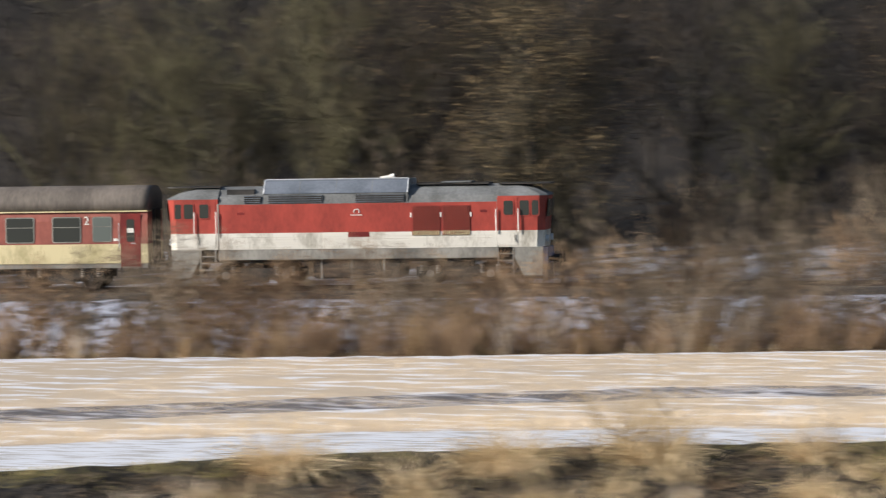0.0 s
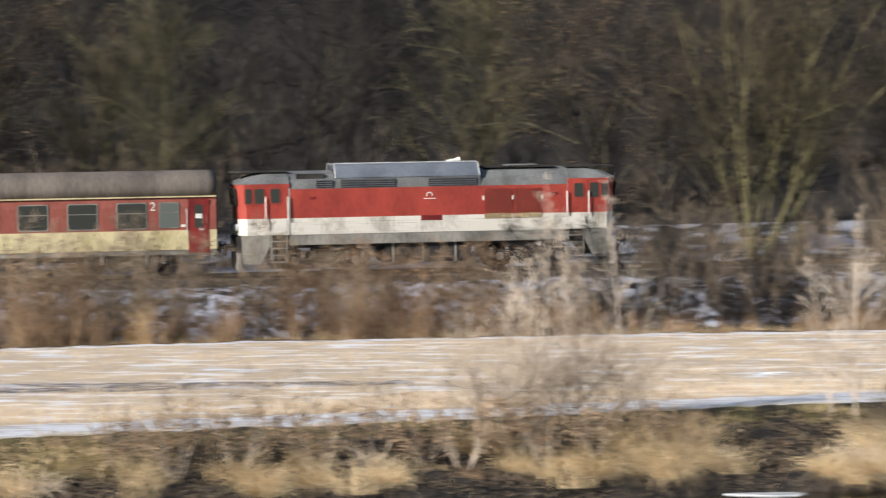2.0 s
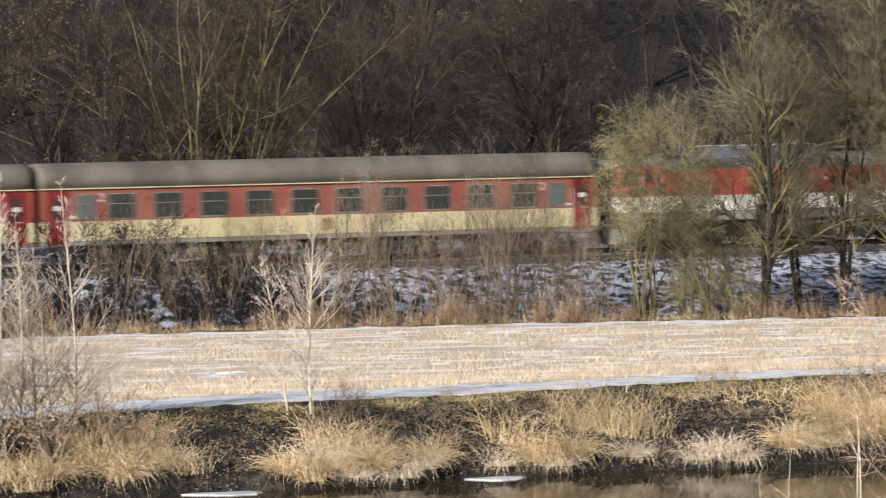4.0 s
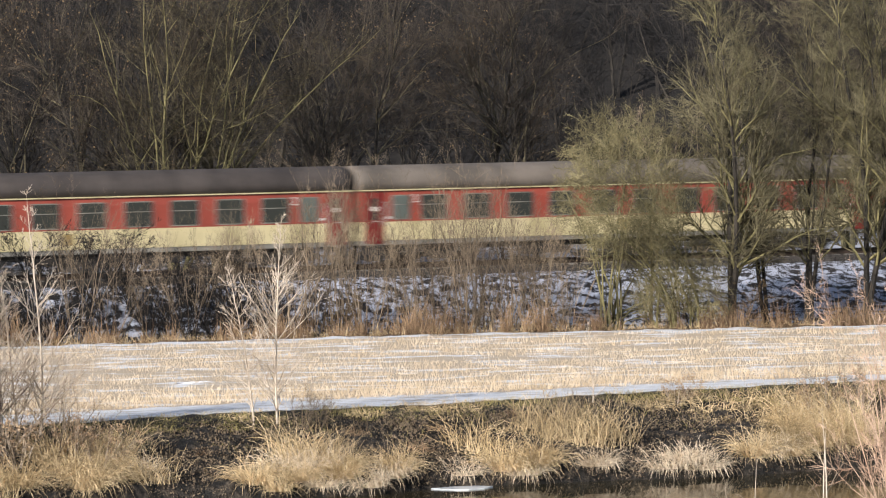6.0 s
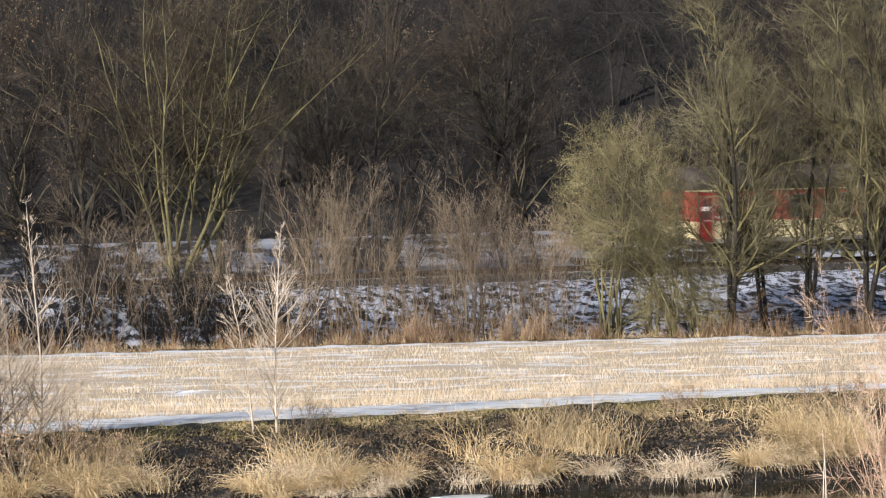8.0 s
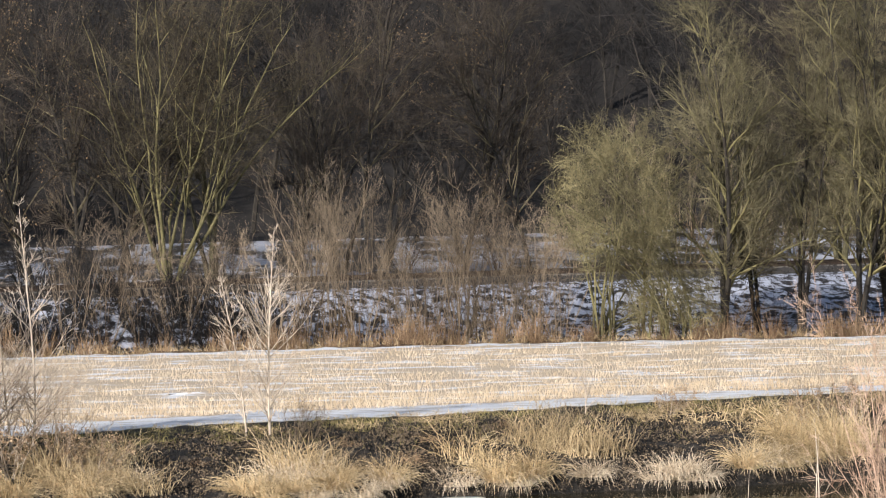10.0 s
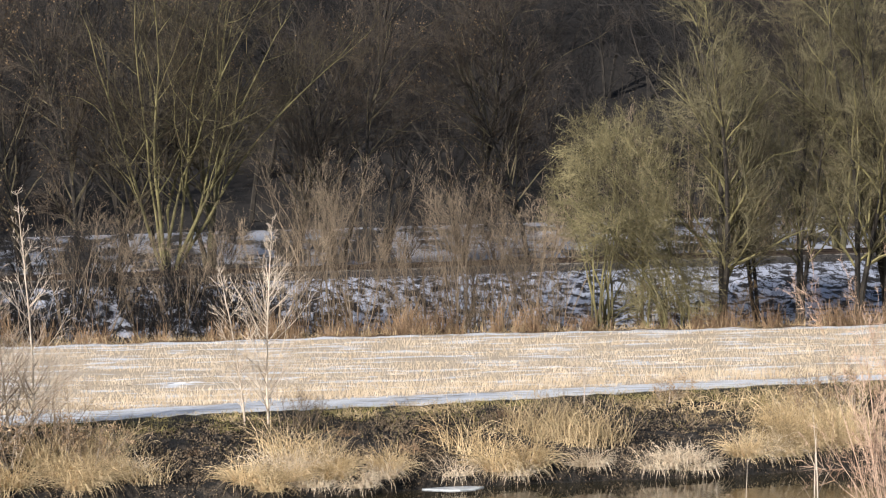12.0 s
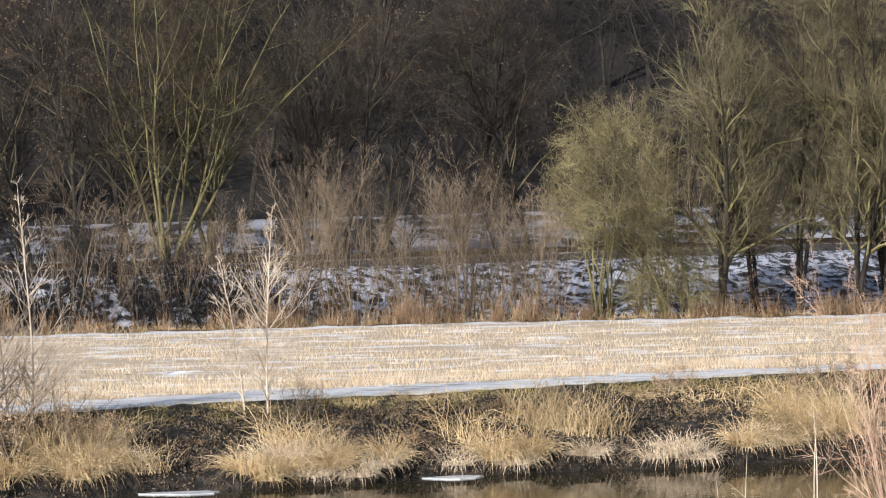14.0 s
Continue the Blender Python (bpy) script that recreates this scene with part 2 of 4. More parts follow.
class Growth:
    """Woody tubes and blades, gathered in arrays and made into one mesh."""

    def __init__(self):
        self.v, self.f, self.n = [], [], 0

    def tubes(self, pts, rad, sides=3):
        """pts: branches x points x 3, rad: branches x points; the last ring closes to a tip."""
        b, m, _ = pts.shape
        d = np.gradient(pts, axis=1)
        d /= np.linalg.norm(d, axis=2, keepdims=True) + 1e-9
        ref = np.where(np.abs(d[..., 2:3]) < 0.9, np.array([0, 0, 1.0]), np.array([1.0, 0, 0]))
        u = np.cross(d, ref)
        u /= np.linalg.norm(u, axis=2, keepdims=True) + 1e-9
        w = np.cross(d, u)
        a = np.arange(sides) * 2 * np.pi / sides
        ring = pts[:, :-1, None] + rad[:, :-1, None, None] * (np.cos(a)[:, None] * u[:, :-1, None] + np.sin(a)[:, None] * w[:, :-1, None])
        body = ring.reshape(b, -1, 3)
        allv = np.concatenate([body, pts[:, -1:]], axis=1)
        per = allv.shape[1]
        i = np.arange(sides)
        j = (i + 1) % sides
        quads = [np.stack([k * sides + i, k * sides + j, (k + 1) * sides + j, (k + 1) * sides + i], 1) for k in range(m - 2)]
        tip = np.stack([(m - 2) * sides + i, (m - 2) * sides + j, np.full(sides, per - 1)], 1)
        base = self.n + np.arange(b) * per
        for q in quads:
            self.f.extend((base[:, None, None] + q[None]).reshape(-1, 4).tolist())
        self.f.extend((base[:, None, None] + tip[None]).reshape(-1, 3).tolist())
        self.v.append(allv.reshape(-1, 3))
        self.n += b * per

    def leaves(self, at, size, rng):
        """Small folded leaves: two triangles bent along the rib."""
        b = len(at)
        d = rng.normal(size=(b, 3))
        d[:, 2] -= 0.7
        d /= np.linalg.norm(d, axis=1, keepdims=True)
        s = np.cross(d, rng.normal(size=(b, 3)))
        s /= np.linalg.norm(s, axis=1, keepdims=True)
        up = np.cross(d, s)
        k = (size * rng.uniform(0.6, 1.3, b))[:, None]
        v = np.stack([at, at + k * (0.5 * d + 0.35 * s + 0.12 * up), at + k * d, at + k * (0.5 * d - 0.35 * s + 0.12 * up)], 1)
        base = self.n + 4 * np.arange(b)[:, None]
        self.f.extend((base + np.array([0, 1, 2])).tolist())
        self.f.extend((base + np.array([0, 2, 3])).tolist())
        self.v.append(v.reshape(-1, 3))
        self.n += 4 * b

    def mesh(self, name, mat):
        return mesh_of(name, np.concatenate(self.v).tolist(), self.f, mat)


def shoot(rng, start, way, length, radius, pts, wobble, lift, tip=0.25):
    """Curved branches: start, way (n x 3), length, radius (n) -> points and radii."""
    n = len(start)
    step = (length / (pts - 1))[:, None]
    out = [start]
    d = way.copy()
    for _ in range(pts - 1):
        d = d + rng.normal(size=(n, 3)) * wobble + np.array([0, 0, lift])
        d /= np.linalg.norm(d, axis=1, keepdims=True)
        out.append(out[-1] + d * step)
    p = np.stack(out, 1)
    r = radius[:, None] * np.linspace(1, tip, pts)[None]
    return p, r


def sprout(rng, p, r, count, lo, spread, ratio, thin, length, dome=False):
    """Side shoots from branches p (n x m x 3): start, way, length, radius."""
    n, m, _ = p.shape
    t = rng.uniform(lo, 0.98, (n, count)) * (m - 1)
    i = np.minimum(t.astype(int), m - 2)
    f = (t - i)[..., None]
    row = np.arange(n)[:, None]
    start = p[row, i] * (1 - f) + p[row, i + 1] * f
    axis = p[row, i + 1] - p[row, i]
    axis /= np.linalg.norm(axis, axis=2, keepdims=True) + 1e-9
    side = rng.normal(size=(n, count, 3))
    side -= (side * axis).sum(2, keepdims=True) * axis
    side /= np.linalg.norm(side, axis=2, keepdims=True) + 1e-9
    ang = rng.uniform(spread[0], spread[1], (n, count, 1))
    way = np.cos(ang) * axis + np.sin(ang) * side
    rad = np.maximum(r[row, i] * thin, 0.004)
    shape = 0.45 + 0.8 * np.sin(np.pi * np.clip(t / (m - 1) - 0.05, 0, 1)) if dome else 1.15 - 0.6 * t / (m - 1)
    ln = length[:, None] * ratio * shape * rng.uniform(0.6, 1.25, (n, count))
    return start.reshape(-1, 3), way.reshape(-1, 3), ln.ravel(), rad.ravel()


# ---- the ground: one sheet from the near slope over pond, bank, path, field, embankment and meadow to the wooded hill ----
def curve(xs, ys):
    return lambda x: np.interp(x, xs, ys)


water_edge = curve([-200, -40, -20, -1.7, 3, 6, 12, 40, 200], [30, 60, 71.5, 79.2, 79.9, 81.3, 82.0, 88, 120])
path_near = curve([-200, -38.8, -33.5, -24.8, -18.3, -11.3, -3.2, 0, 6, 12.8, 17.2, 40, 200], [20, 65.5, 71.0, 75.5, 78.7, 81.3, 84.8, 86, 87.4, 90, 91.2, 97, 140])
path_far = curve([-200, -42.8, -36, -25.9, -19.1, -11.7, -3.4, 0, 6.3, 13, 17.6, 40, 200], [26, 70.6, 76.2, 79.8, 82.1, 84.7, 88.0, 89.2, 90.6, 92.6, 93.6, 100, 143])
field_end = curve([-200, -47, -30, -20, -4.4, 8, 24, 60, 200], [60, 103, 109.6, 112.5, 115.0, 116.5, 116.3, 124, 160])
furrow_near = curve([-200, -55, -47, -39.2, -30, -25, -19.7, -14.7, 200], [40, 69.5, 75.7, 82, 88.6, 90.5, 91.6, 92.8, 150])
furrow_width = curve([-200, -40, -26, -14, -11, 200], [5.6, 5.6, 4.0, 1.7, 0.05, 0.05])
TRACK_Y, TRACK_TURN = 129.6, radians(15.97)
RAIL = 1.9


def track_y(x):
    return TRACK_Y + np.tan(TRACK_TURN) * np.asarray(x)


def ground_rows(x):
    """Controls across the valley at x: y, height, pieces up to the next, surface."""
    w, pn, pf, fe, tr = water_edge(x), path_near(x), path_far(x), field_end(x), track_y(x)
    foot = np.minimum(fe + 5.0, tr - 7.0)
    return [
        (np.full_like(x, -2500.0), 40.0, 2, 7), (np.full_like(x, -40.0), 9.0, 6, 9), (np.full_like(x, 8.0), 6.2, 6, 9), (w - 30, -1.0, 3, 9),
        (w - 28, -2.2, 4, 0), (w - 0.6, -2.2, 2, 0), (w, -1.62, 4, 0), (w + 0.5, -1.15, 22, 0), (pn - 1.6, -0.25, 8, 9),
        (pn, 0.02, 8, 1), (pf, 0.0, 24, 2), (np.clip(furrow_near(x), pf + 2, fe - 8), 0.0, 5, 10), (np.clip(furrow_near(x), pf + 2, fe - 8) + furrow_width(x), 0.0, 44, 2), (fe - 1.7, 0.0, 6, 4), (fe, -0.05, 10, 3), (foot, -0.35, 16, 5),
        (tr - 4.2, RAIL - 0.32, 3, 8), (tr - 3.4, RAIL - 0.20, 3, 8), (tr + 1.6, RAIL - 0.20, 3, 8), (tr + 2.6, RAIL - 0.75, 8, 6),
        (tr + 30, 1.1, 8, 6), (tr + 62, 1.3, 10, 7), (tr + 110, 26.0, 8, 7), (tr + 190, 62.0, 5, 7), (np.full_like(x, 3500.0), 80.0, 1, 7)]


def roughness(x, y, amount):
    p = np.sin(x * 1.7 + 3 * np.sin(y * 0.9)) * np.sin(y * 2.3 + x * 0.4) + 0.5 * np.sin(x * 4.9 + y * 3.7) * np.sin(y * 6.1 - x * 2.2)
    return amount * p


def build_ground():
    xs = np.concatenate([[-3000, -1200, -500, -260, -180], np.arange(-130, -62, 4.0), np.arange(-62, 42, 0.3), np.arange(42, 130, 4.0), [180, 260, 500, 1200, 3000]])
    xc = np.clip(xs, -200, 200)
    ctrl = ground_rows(xc)
    ys, zs, slot = [], [], []
    rough = {0: 0.13, 1: 0.015, 2: 0.02, 3: 0.08, 4: 0.02, 5: 0.10, 6: 0.0, 7: 0.0, 10: 0.06, 8: 0.03, 9: 0.09}
    for (y0, z0, n, kind), (y1, z1, _, _) in zip(ctrl, ctrl[1:]):
        for i in range(n):
            f = i / n
            y = y0 + (y1 - y0) * f
            g = f * f * (3 - 2 * f) if kind in (5, 7) else f
            ys.append(y + (0.14 * np.sin(xs * 2.1) + 0.12 * np.sin(xs * 5.3 + 1) + 0.08 * np.sin(xs * 9.7 + 2) if i == 0 and kind in (1, 2, 3, 4, 9) else 0))
            zs.append(z0 + (z1 - z0) * g + roughness(xc, y, rough[kind]) * (0.3 if i == 0 else 1))
            slot.append(kind)
    ys.append(ctrl[-1][0])
    zs.append(np.full_like(xs, ctrl[-1][1]))
    ys, zs = np.array(ys), np.array(zs)
    rows, cols = ys.shape
    verts = np.stack([np.broadcast_to(xs, ys.shape), ys, zs], 2).reshape(-1, 3)
    r, c = np.meshgrid(np.arange(rows - 1), np.arange(cols - 1), indexing="ij")
    a = (r * cols + c).ravel()
    faces = np.stack([a, a + 1, a + 1 + cols, a + cols], 1)
    slots = np.repeat(np.array(slot)[:, None], cols - 1, axis=1)
    slots[(slots == 10) & (xs[None, :-1] > -12)] = 2
    slots = slots.ravel()
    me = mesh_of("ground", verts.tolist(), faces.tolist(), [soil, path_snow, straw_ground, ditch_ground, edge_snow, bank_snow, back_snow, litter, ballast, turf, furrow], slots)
    me.polygons.foreach_set("use_smooth", np.ones(len(faces), dtype=bool))
    return tagged(new("ground", me), "winter valley floor with snowy path, stubble field and wooded hill", "ground", kind="structure")


ground = build_ground()


def ground_z(x, y):
    """Height of the ground at a place."""
    c = [(float(np.atleast_1d(a)[0]), z, k) for a, z, _, k in ground_rows(np.array([float(x)]))]
    for (y0, z0, k), (y1, z1, _) in zip(c, c[1:]):
        if y0 <= y < y1:
            f = (y - y0) / (y1 - y0)
            return z0 + (z1 - z0) * (f * f * (3 - 2 * f) if k in (5, 7) else f)
    return 0.0


def build_pond():
    xs = np.arange(-120, 121, 2.0)
    near, far = water_edge(xs) - 29.5, water_edge(xs) + 0.25
    v = [(x, y, -1.6) for x, y in zip(xs, near)] + [(x, y, -1.6) for x, y in zip(xs, far)]
    n = len(xs)
    return tagged(new("water", mesh_of("water", v, [(i, i + 1, n + i + 1, n + i) for i in range(n - 1)], pond_water)), "still brown pond water at the foot of the bank", "water", kind="structure")


build_pond()


# ---- the train ----
def bogie(parent, x, dia, mat_cover):
    """A two-axle bogie under a vehicle."""
    frame_bm = bmesh.new()
    for y in (-1.05, 1.05):
        box(x - 1.75, x + 1.75, y - 0.09, y + 0.09, 0.42, 0.78, 0, frame_bm)
        box(x - 0.5, x + 0.5, y - 0.12, y + 0.12, 0.22, 0.42, 0, frame_bm)
    box(x - 0.35, x + 0.35, -1.0, 1.0, 0.45, 0.95, 0, frame_bm)
    b = part("bogie", frame_bm, soot, parent, "sooty black bogie frame")
    for ax in (-1.2, 1.2):
        w = bmesh.new()
        for y in (-0.78, 0.78):
            bar((x + ax, y - 0.06, dia / 2), (x + ax, y + 0.06, dia / 2), dia / 2, 24, w)
            bar((x + ax, y - 0.075, dia / 2), (x + ax, y - 0.06, dia / 2), dia / 2 - 0.07, 24, w)
        bar((x + ax, -0.8, dia / 2), (x + ax, 0.8, dia / 2), 0.09, 10, w)
        part("wheelset", w, rust, b)
        c = bmesh.new()
        bar((x + ax, -1.26, dia / 2), (x + ax, -1.12, dia / 2), 0.16, 14, c)
        part("axle_box", c, mat_cover, b)
        for dx in (-0.32, 0.32):
            sp = bmesh.new()
            for k in range(4):
                bar((x + ax + dx, -1.2, 0.52 + 0.09 * k), (x + ax + dx, -1.2, 0.57 + 0.09 * k), 0.09, 10, sp)
            part("spring", sp, steel, b)
    return b


def buffers(parent, x, way):
    for y in (-0.875, 0.875):
        bm = bmesh.new()
        bar((x, y, 1.05), (x + way * 0.42, y, 1.05), 0.10, 12, bm)
        bar((x + way * 0.42, y, 1.05), (x + way * 0.47, y, 1.05), 0.22, 18, bm)
        part("buffer", bm, soot, parent)
    bm = bmesh.new()
    bar((x, 0, 1.02), (x + way * 0.4, 0, 1.0), 0.07, 8, bm)
    bar((x + way * 0.33, 0, 1.0), (x + way * 0.36, 0, 0.7), 0.05, 8, bm)
    part("coupling", bm, soot, parent)


def window(parent, x0, x1, z0, z1, y, bar_z=None, pane_mat=None, out=-1, frame_mat=None):
    """A framed pane standing a little proud of a side wall at y."""
    w = part("window", rounded(x0, x1, z0, z1, 0.09, y, y + out * 0.018), frame_mat or grey_paint, parent)
    part("pane", rounded(x0 + 0.045, x1 - 0.045, z0 + 0.045, z1 - 0.045, 0.06, y + out * 0.018, y + out * 0.023), pane_mat or dark_glass, w)
    if bar_z:
        part("window_bar", box(x0 + 0.05, x1 - 0.05, min(y + out * 0.02, y + out * 0.035), max(y + out * 0.02, y + out * 0.035), bar_z - 0.016, bar_z + 0.016), grey_paint, w)
    return w


def glyph(parent, text, x, y, z, size, mat, name="lettering"):
    """Letters facing the camera's side of the train."""
    cu = bpy.data.curves.new(name, "FONT")
    cu.body, cu.size, cu.extrude, cu.align_x = text, size, 0.006, "CENTER"
    cu.materials.append(mat)
    ob = new(name, cu)
    ob.parent = parent
    ob.matrix_basis = pose(x, y, z, 90, 0, 0)
    return ob


def build_coach():
    """A saloon coach, 23.8 m of body, its middle over the origin; x is ahead."""
    root = new("passenger_coach")
    L, W = 11.9, 1.42
    side = [(-W, 1.05), (W, 1.05), (W, 1.82), (-W, 1.82)]
    part("lower_side", extruded(side, -L, L), cream_paint, root, "cream lower body side")
    upper = [(-W, 1.82), (W, 1.82), (W - 0.01, 2.75), (W - 0.06, 3.08), (-W + 0.06, 3.08), (-W + 0.01, 2.75)]
    part("upper_side", extruded(upper, -L, L), coach_red, root, "dull red window band")
    roof = []
    for k in range(17):
        a = radians(180 * k / 16)
        roof.append((1.40 * math.cos(a), 3.15 + 0.99 * abs(math.sin(a)) ** 0.6))
    bm = bmesh.new()
    rings = []
    for x, s in ((-L - 0.03, 0.985), (-L + 0.3, 1.0), (L - 0.3, 1.0), (L + 0.03, 0.985)):
        rings.append([(x, y * (0.5 + 0.5 * s), 3.15 + (z - 3.15) * s) for y, z in roof])
    loft(bm, rings)
    for f in bm.faces:
        f.smooth = len(f.verts) == 4
    part("roof", bm, coach_roof, root, "sooty brown-grey curved roof")
    part("gutter", box(-L, L, -W - 0.02, W + 0.02, 3.10, 3.15), cream_paint, root, "narrow cream gutter")
    part("sill", box(-L, L, -W + 0.03, W - 0.03, 0.86, 1.05), grey_paint, root)
    part("underframe", box(-8.0, 8.0, -1.0, 1.0, 0.62, 0.86), soot, root)
    for x0, x1, z0 in ((-4.5, -2.6, 0.34), (-1.4, 0.3, 0.42), (1.3, 2.4, 0.30), (3.2, 4.6, 0.40)):
        part("equipment_box", box(x0, x1, -1.3, -0.6, z0, 0.70, 0.03), soot, root)
    for i in range(10):
        x = -9.19 + 1.91 * i
        window(root, x, x + 1.19, 1.88, 2.92, -W, 2.50)
        window(root, x, x + 1.19, 1.88, 2.92, W, 2.50, out=1)
    for e in (-1, 1):
        a, b = sorted((e * (L - 1.45), e * (L - 2.25)))
        window(root, a, b, 1.90, 2.92, -W, 2.52, milk_glass)
        d = part("door", box(*sorted((e * (L - 0.28), e * (L - 1.10))), -W - 0.012, -W, 0.92, 3.03), deep_red, root, "dark red folding door")
        mid = e * (L - 0.69)
        part("door_window", rounded(mid - 0.16, mid + 0.16, 1.90, 2.80, 0.06, -W - 0.012, -W - 0.02), dark_glass, d)
        part("door_sign", box(mid - 0.13, mid + 0.13, -W - 0.032, -W - 0.022, 2.27, 2.45), letter_white, d)
        part("door_handle", box(mid + 0.02, mid + 0.2, -W - 0.035, -W - 0.015, 1.82, 1.86), rim_grey, d)
        part("handrail", bar((e * (L - 1.16), -W - 0.05, 1.65), (e * (L - 1.16), -W - 0.05, 2.65), 0.018), rim_grey, root)
        st = bmesh.new()
        for k, z in enumerate((0.72, 0.46)):
            box(mid - 0.4, mid + 0.4, -W - 0.02, -W + 0.25, z, z + 0.04, 0, st)
        for s in (-0.4, 0.4):
            box(mid + s - 0.02, mid + s + 0.02, -W + 0.02, -W + 0.06, 0.46, 0.92, 0, st)
        part("entrance_step", st, soot, root)
        glyph(root, "2", e * (L - 2.48), -W - 0.006, 2.60, 0.48, letter_white, "class_number")
        part("route_board", box(e * (L - 1.30) - 0.09, e * (L - 1.30) + 0.09, -W - 0.015, -W, 1.94, 2.04), letter_white, root)
        g = extruded([(-0.5, 1.0), (0.5, 1.0), (0.5, 3.2), (-0.5, 3.2)], e * L, e * (L + 0.12))
        part("gangway", g, soot, root, "black rubber gangway")
        buffers(root, e * (L - 0.3), e)
        bogie(root, e * 8.3, 0.92, soot)
    part("battery_panel", box(-0.28, 0.2, -W - 0.008, -W, 1.22, 1.68), material("ochre_panel", (0.22, 0.15, 0.05), (0.36, 0.26, 0.10), 3, 0.6), root)
    return tagged(root, "red and cream passenger coach with a sooty curved roof", "railway coach", "coaches of the train")


def build_loco():
    """A diesel engine, 15.3 m of body, its rear end over the origin; x is ahead."""
    root = new("diesel_locomotive")
    W, C0, C1 = 1.5, 2.13, 13.30
    END = 15.3
    part("sole_bar", box(C0, C1, -W + 0.02, W - 0.02, 1.13, 1.54), grey_paint, root, "grimy grey lower sill")
    part("white_band", box(C0, C1, -W, W, 1.54, 2.19), white_paint, root, "grimy white side band")
    part("red_band", box(C0, C1, -W + 0.002, W - 0.002, 2.19, 3.33), red_paint, root, "weathered red side")
    for z in (1.64, 1.74, 1.84, 1.94, 2.04):
        for x0, x1 in ((C0 + 0.15, 7.2), (8.4, C1 - 0.2)):
            part("rib", box(x0, x1, -W - 0.012, -W, z - 0.012, z + 0.012), white_paint, root)
    roof = [(-W + 0.02, 3.33), (W - 0.02, 3.33), (W - 0.14, 3.62), (0.95, 3.9), (0.45, 4.02), (-0.45, 4.02), (-0.95, 3.9), (-W + 0.14, 3.62)]
    part("roof", extruded(roof, C0, C1), roof_grey, root, "grey sloped roof")
    part("roof_seam", box(C0 - 0.03, C0 + 0.03, -W - 0.01, W + 0.01, 1.54, 3.36), grey_paint, root)
    part("roof_seam", box(C1 - 0.03, C1 + 0.03, -W - 0.01, W + 0.01, 1.54, 3.36), grey_paint, root)
    wall = [(-W + 0.02, 3.34), (W - 0.02, 3.34), (W - 0.06, 3.74), (-W + 0.06, 3.74)]
    part("hood_wall", extruded(wall, 3.95, 9.75), roof_grey, root, "grey louvred wall under the hood")
    hood = [(-W + 0.03, 3.74), (W - 0.03, 3.74), (W - 0.40, 4.20), (W - 0.55, 4.27), (-W + 0.55, 4.27), (-W + 0.40, 4.20)]
    h = part("engine_hood", extruded(hood, 3.95, 9.75), hood_grey, root, "blue-grey raised engine hood")
    big = [(y * 1.008, 3.74 + (z - 3.74) * 1.03) for y, z in hood]
    for x in (3.95, 9.71):
        part("hood_rim", extruded(big, x, x + 0.04), rim_grey, h)
    for x in (5.4, 6.85, 8.3):
        part("hood_seam", extruded([(y * 1.003, 3.742 + (z - 3.74) * 1.008) for y, z in hood], x, x + 0.025), roof_grey, h)
    part("hood_rail", bar((4.0, -0.95, 4.30), (9.7, -0.95, 4.30), 0.018), rim_grey, h)
    for x0, x1, z0 in ((4.17, 6.33, 3.38), (7.67, 9.6, 3.38), (3.2, 3.85, 3.38)):
        lv = part("louvre", box(x0, x1, -W - 0.012, -W + 0.1, z0, z0 + 0.30), soot, h)
        for k in range(4):
            part("louvre_slat", box(x0, x1, -W - 0.028, -W - 0.008, z0 + 0.01 + 0.085 * k, z0 + 0.035 + 0.085 * k), hood_grey, lv)
    part("roof_vent", box(2.45, 3.55, -1.22, -0.2, 3.72, 3.92), soot, root, "dark roof opening")
    part("roof_walkway", box(10.0, 12.9, -0.85, 0.85, 4.02, 4.08), soot, root)
    part("roof_hatch", box(11.0, 12.2, -0.9, 0.5, 4.08, 4.14, 0.02), roof_grey, root)
    hn = bmesh.new()
    bar((8.55, -0.6, 4.30), (8.95, -0.6, 4.36), 0.06, 10, hn)
    bar((8.95, -0.6, 4.36), (9.1, -0.6, 4.38), 0.10, 10, hn)
    part("horn", hn, letter_white, root, "white air horn")
    for x0 in (9.90, 11.10):
        g = part("radiator_grille", box(x0, x0 + 1.1, -W - 0.012, -W, 2.03, 3.20), deep_red, root, "dark red slatted radiator grille")
        for k in range(14):
            xx = x0 + 0.04 + k * 0.078
            part("grille_slat", box(xx, xx + 0.03, -W - 0.045, -W - 0.012, 2.22, 3.18), coach_red, g)
            part("grille_slat", box(xx, xx + 0.03, -W - 0.045, -W - 0.012, 2.04, 2.22), cream_paint, g)
    for x in (9.86, 11.05, 12.24):
        part("grille_clasp", box(x - 0.03, x + 0.03, -W - 0.03, -W, 2.75, 2.93), letter_white, root)
    part("maker_panel", box(7.35, 8.2, -W - 0.008, -W, 2.0, 2.2), deep_red, root)
    em = bmesh.new()
    for k in range(12):
        a0, a1 = radians(-30 + 20 * k), radians(-30 + 20 * (k + 1))
        bar((7.7 + 0.11 * math.cos(a0), -W - 0.012, 3.0 + 0.10 * math.sin(a0)), (7.7 + 0.11 * math.cos(a1), -W - 0.012, 3.0 + 0.10 * math.sin(a1)), 0.02, 5, em)
    box(7.46, 7.94, -W - 0.02, -W, 2.85, 2.88, 0, em)
    part("emblem", em, letter_white, root, "white plain emblem")
    for x in (3.05, 12.75):
        part("side_plate", box(x - 0.14, x + 0.14, -W - 0.012, -W, 2.92, 3.02), deep_red, root)

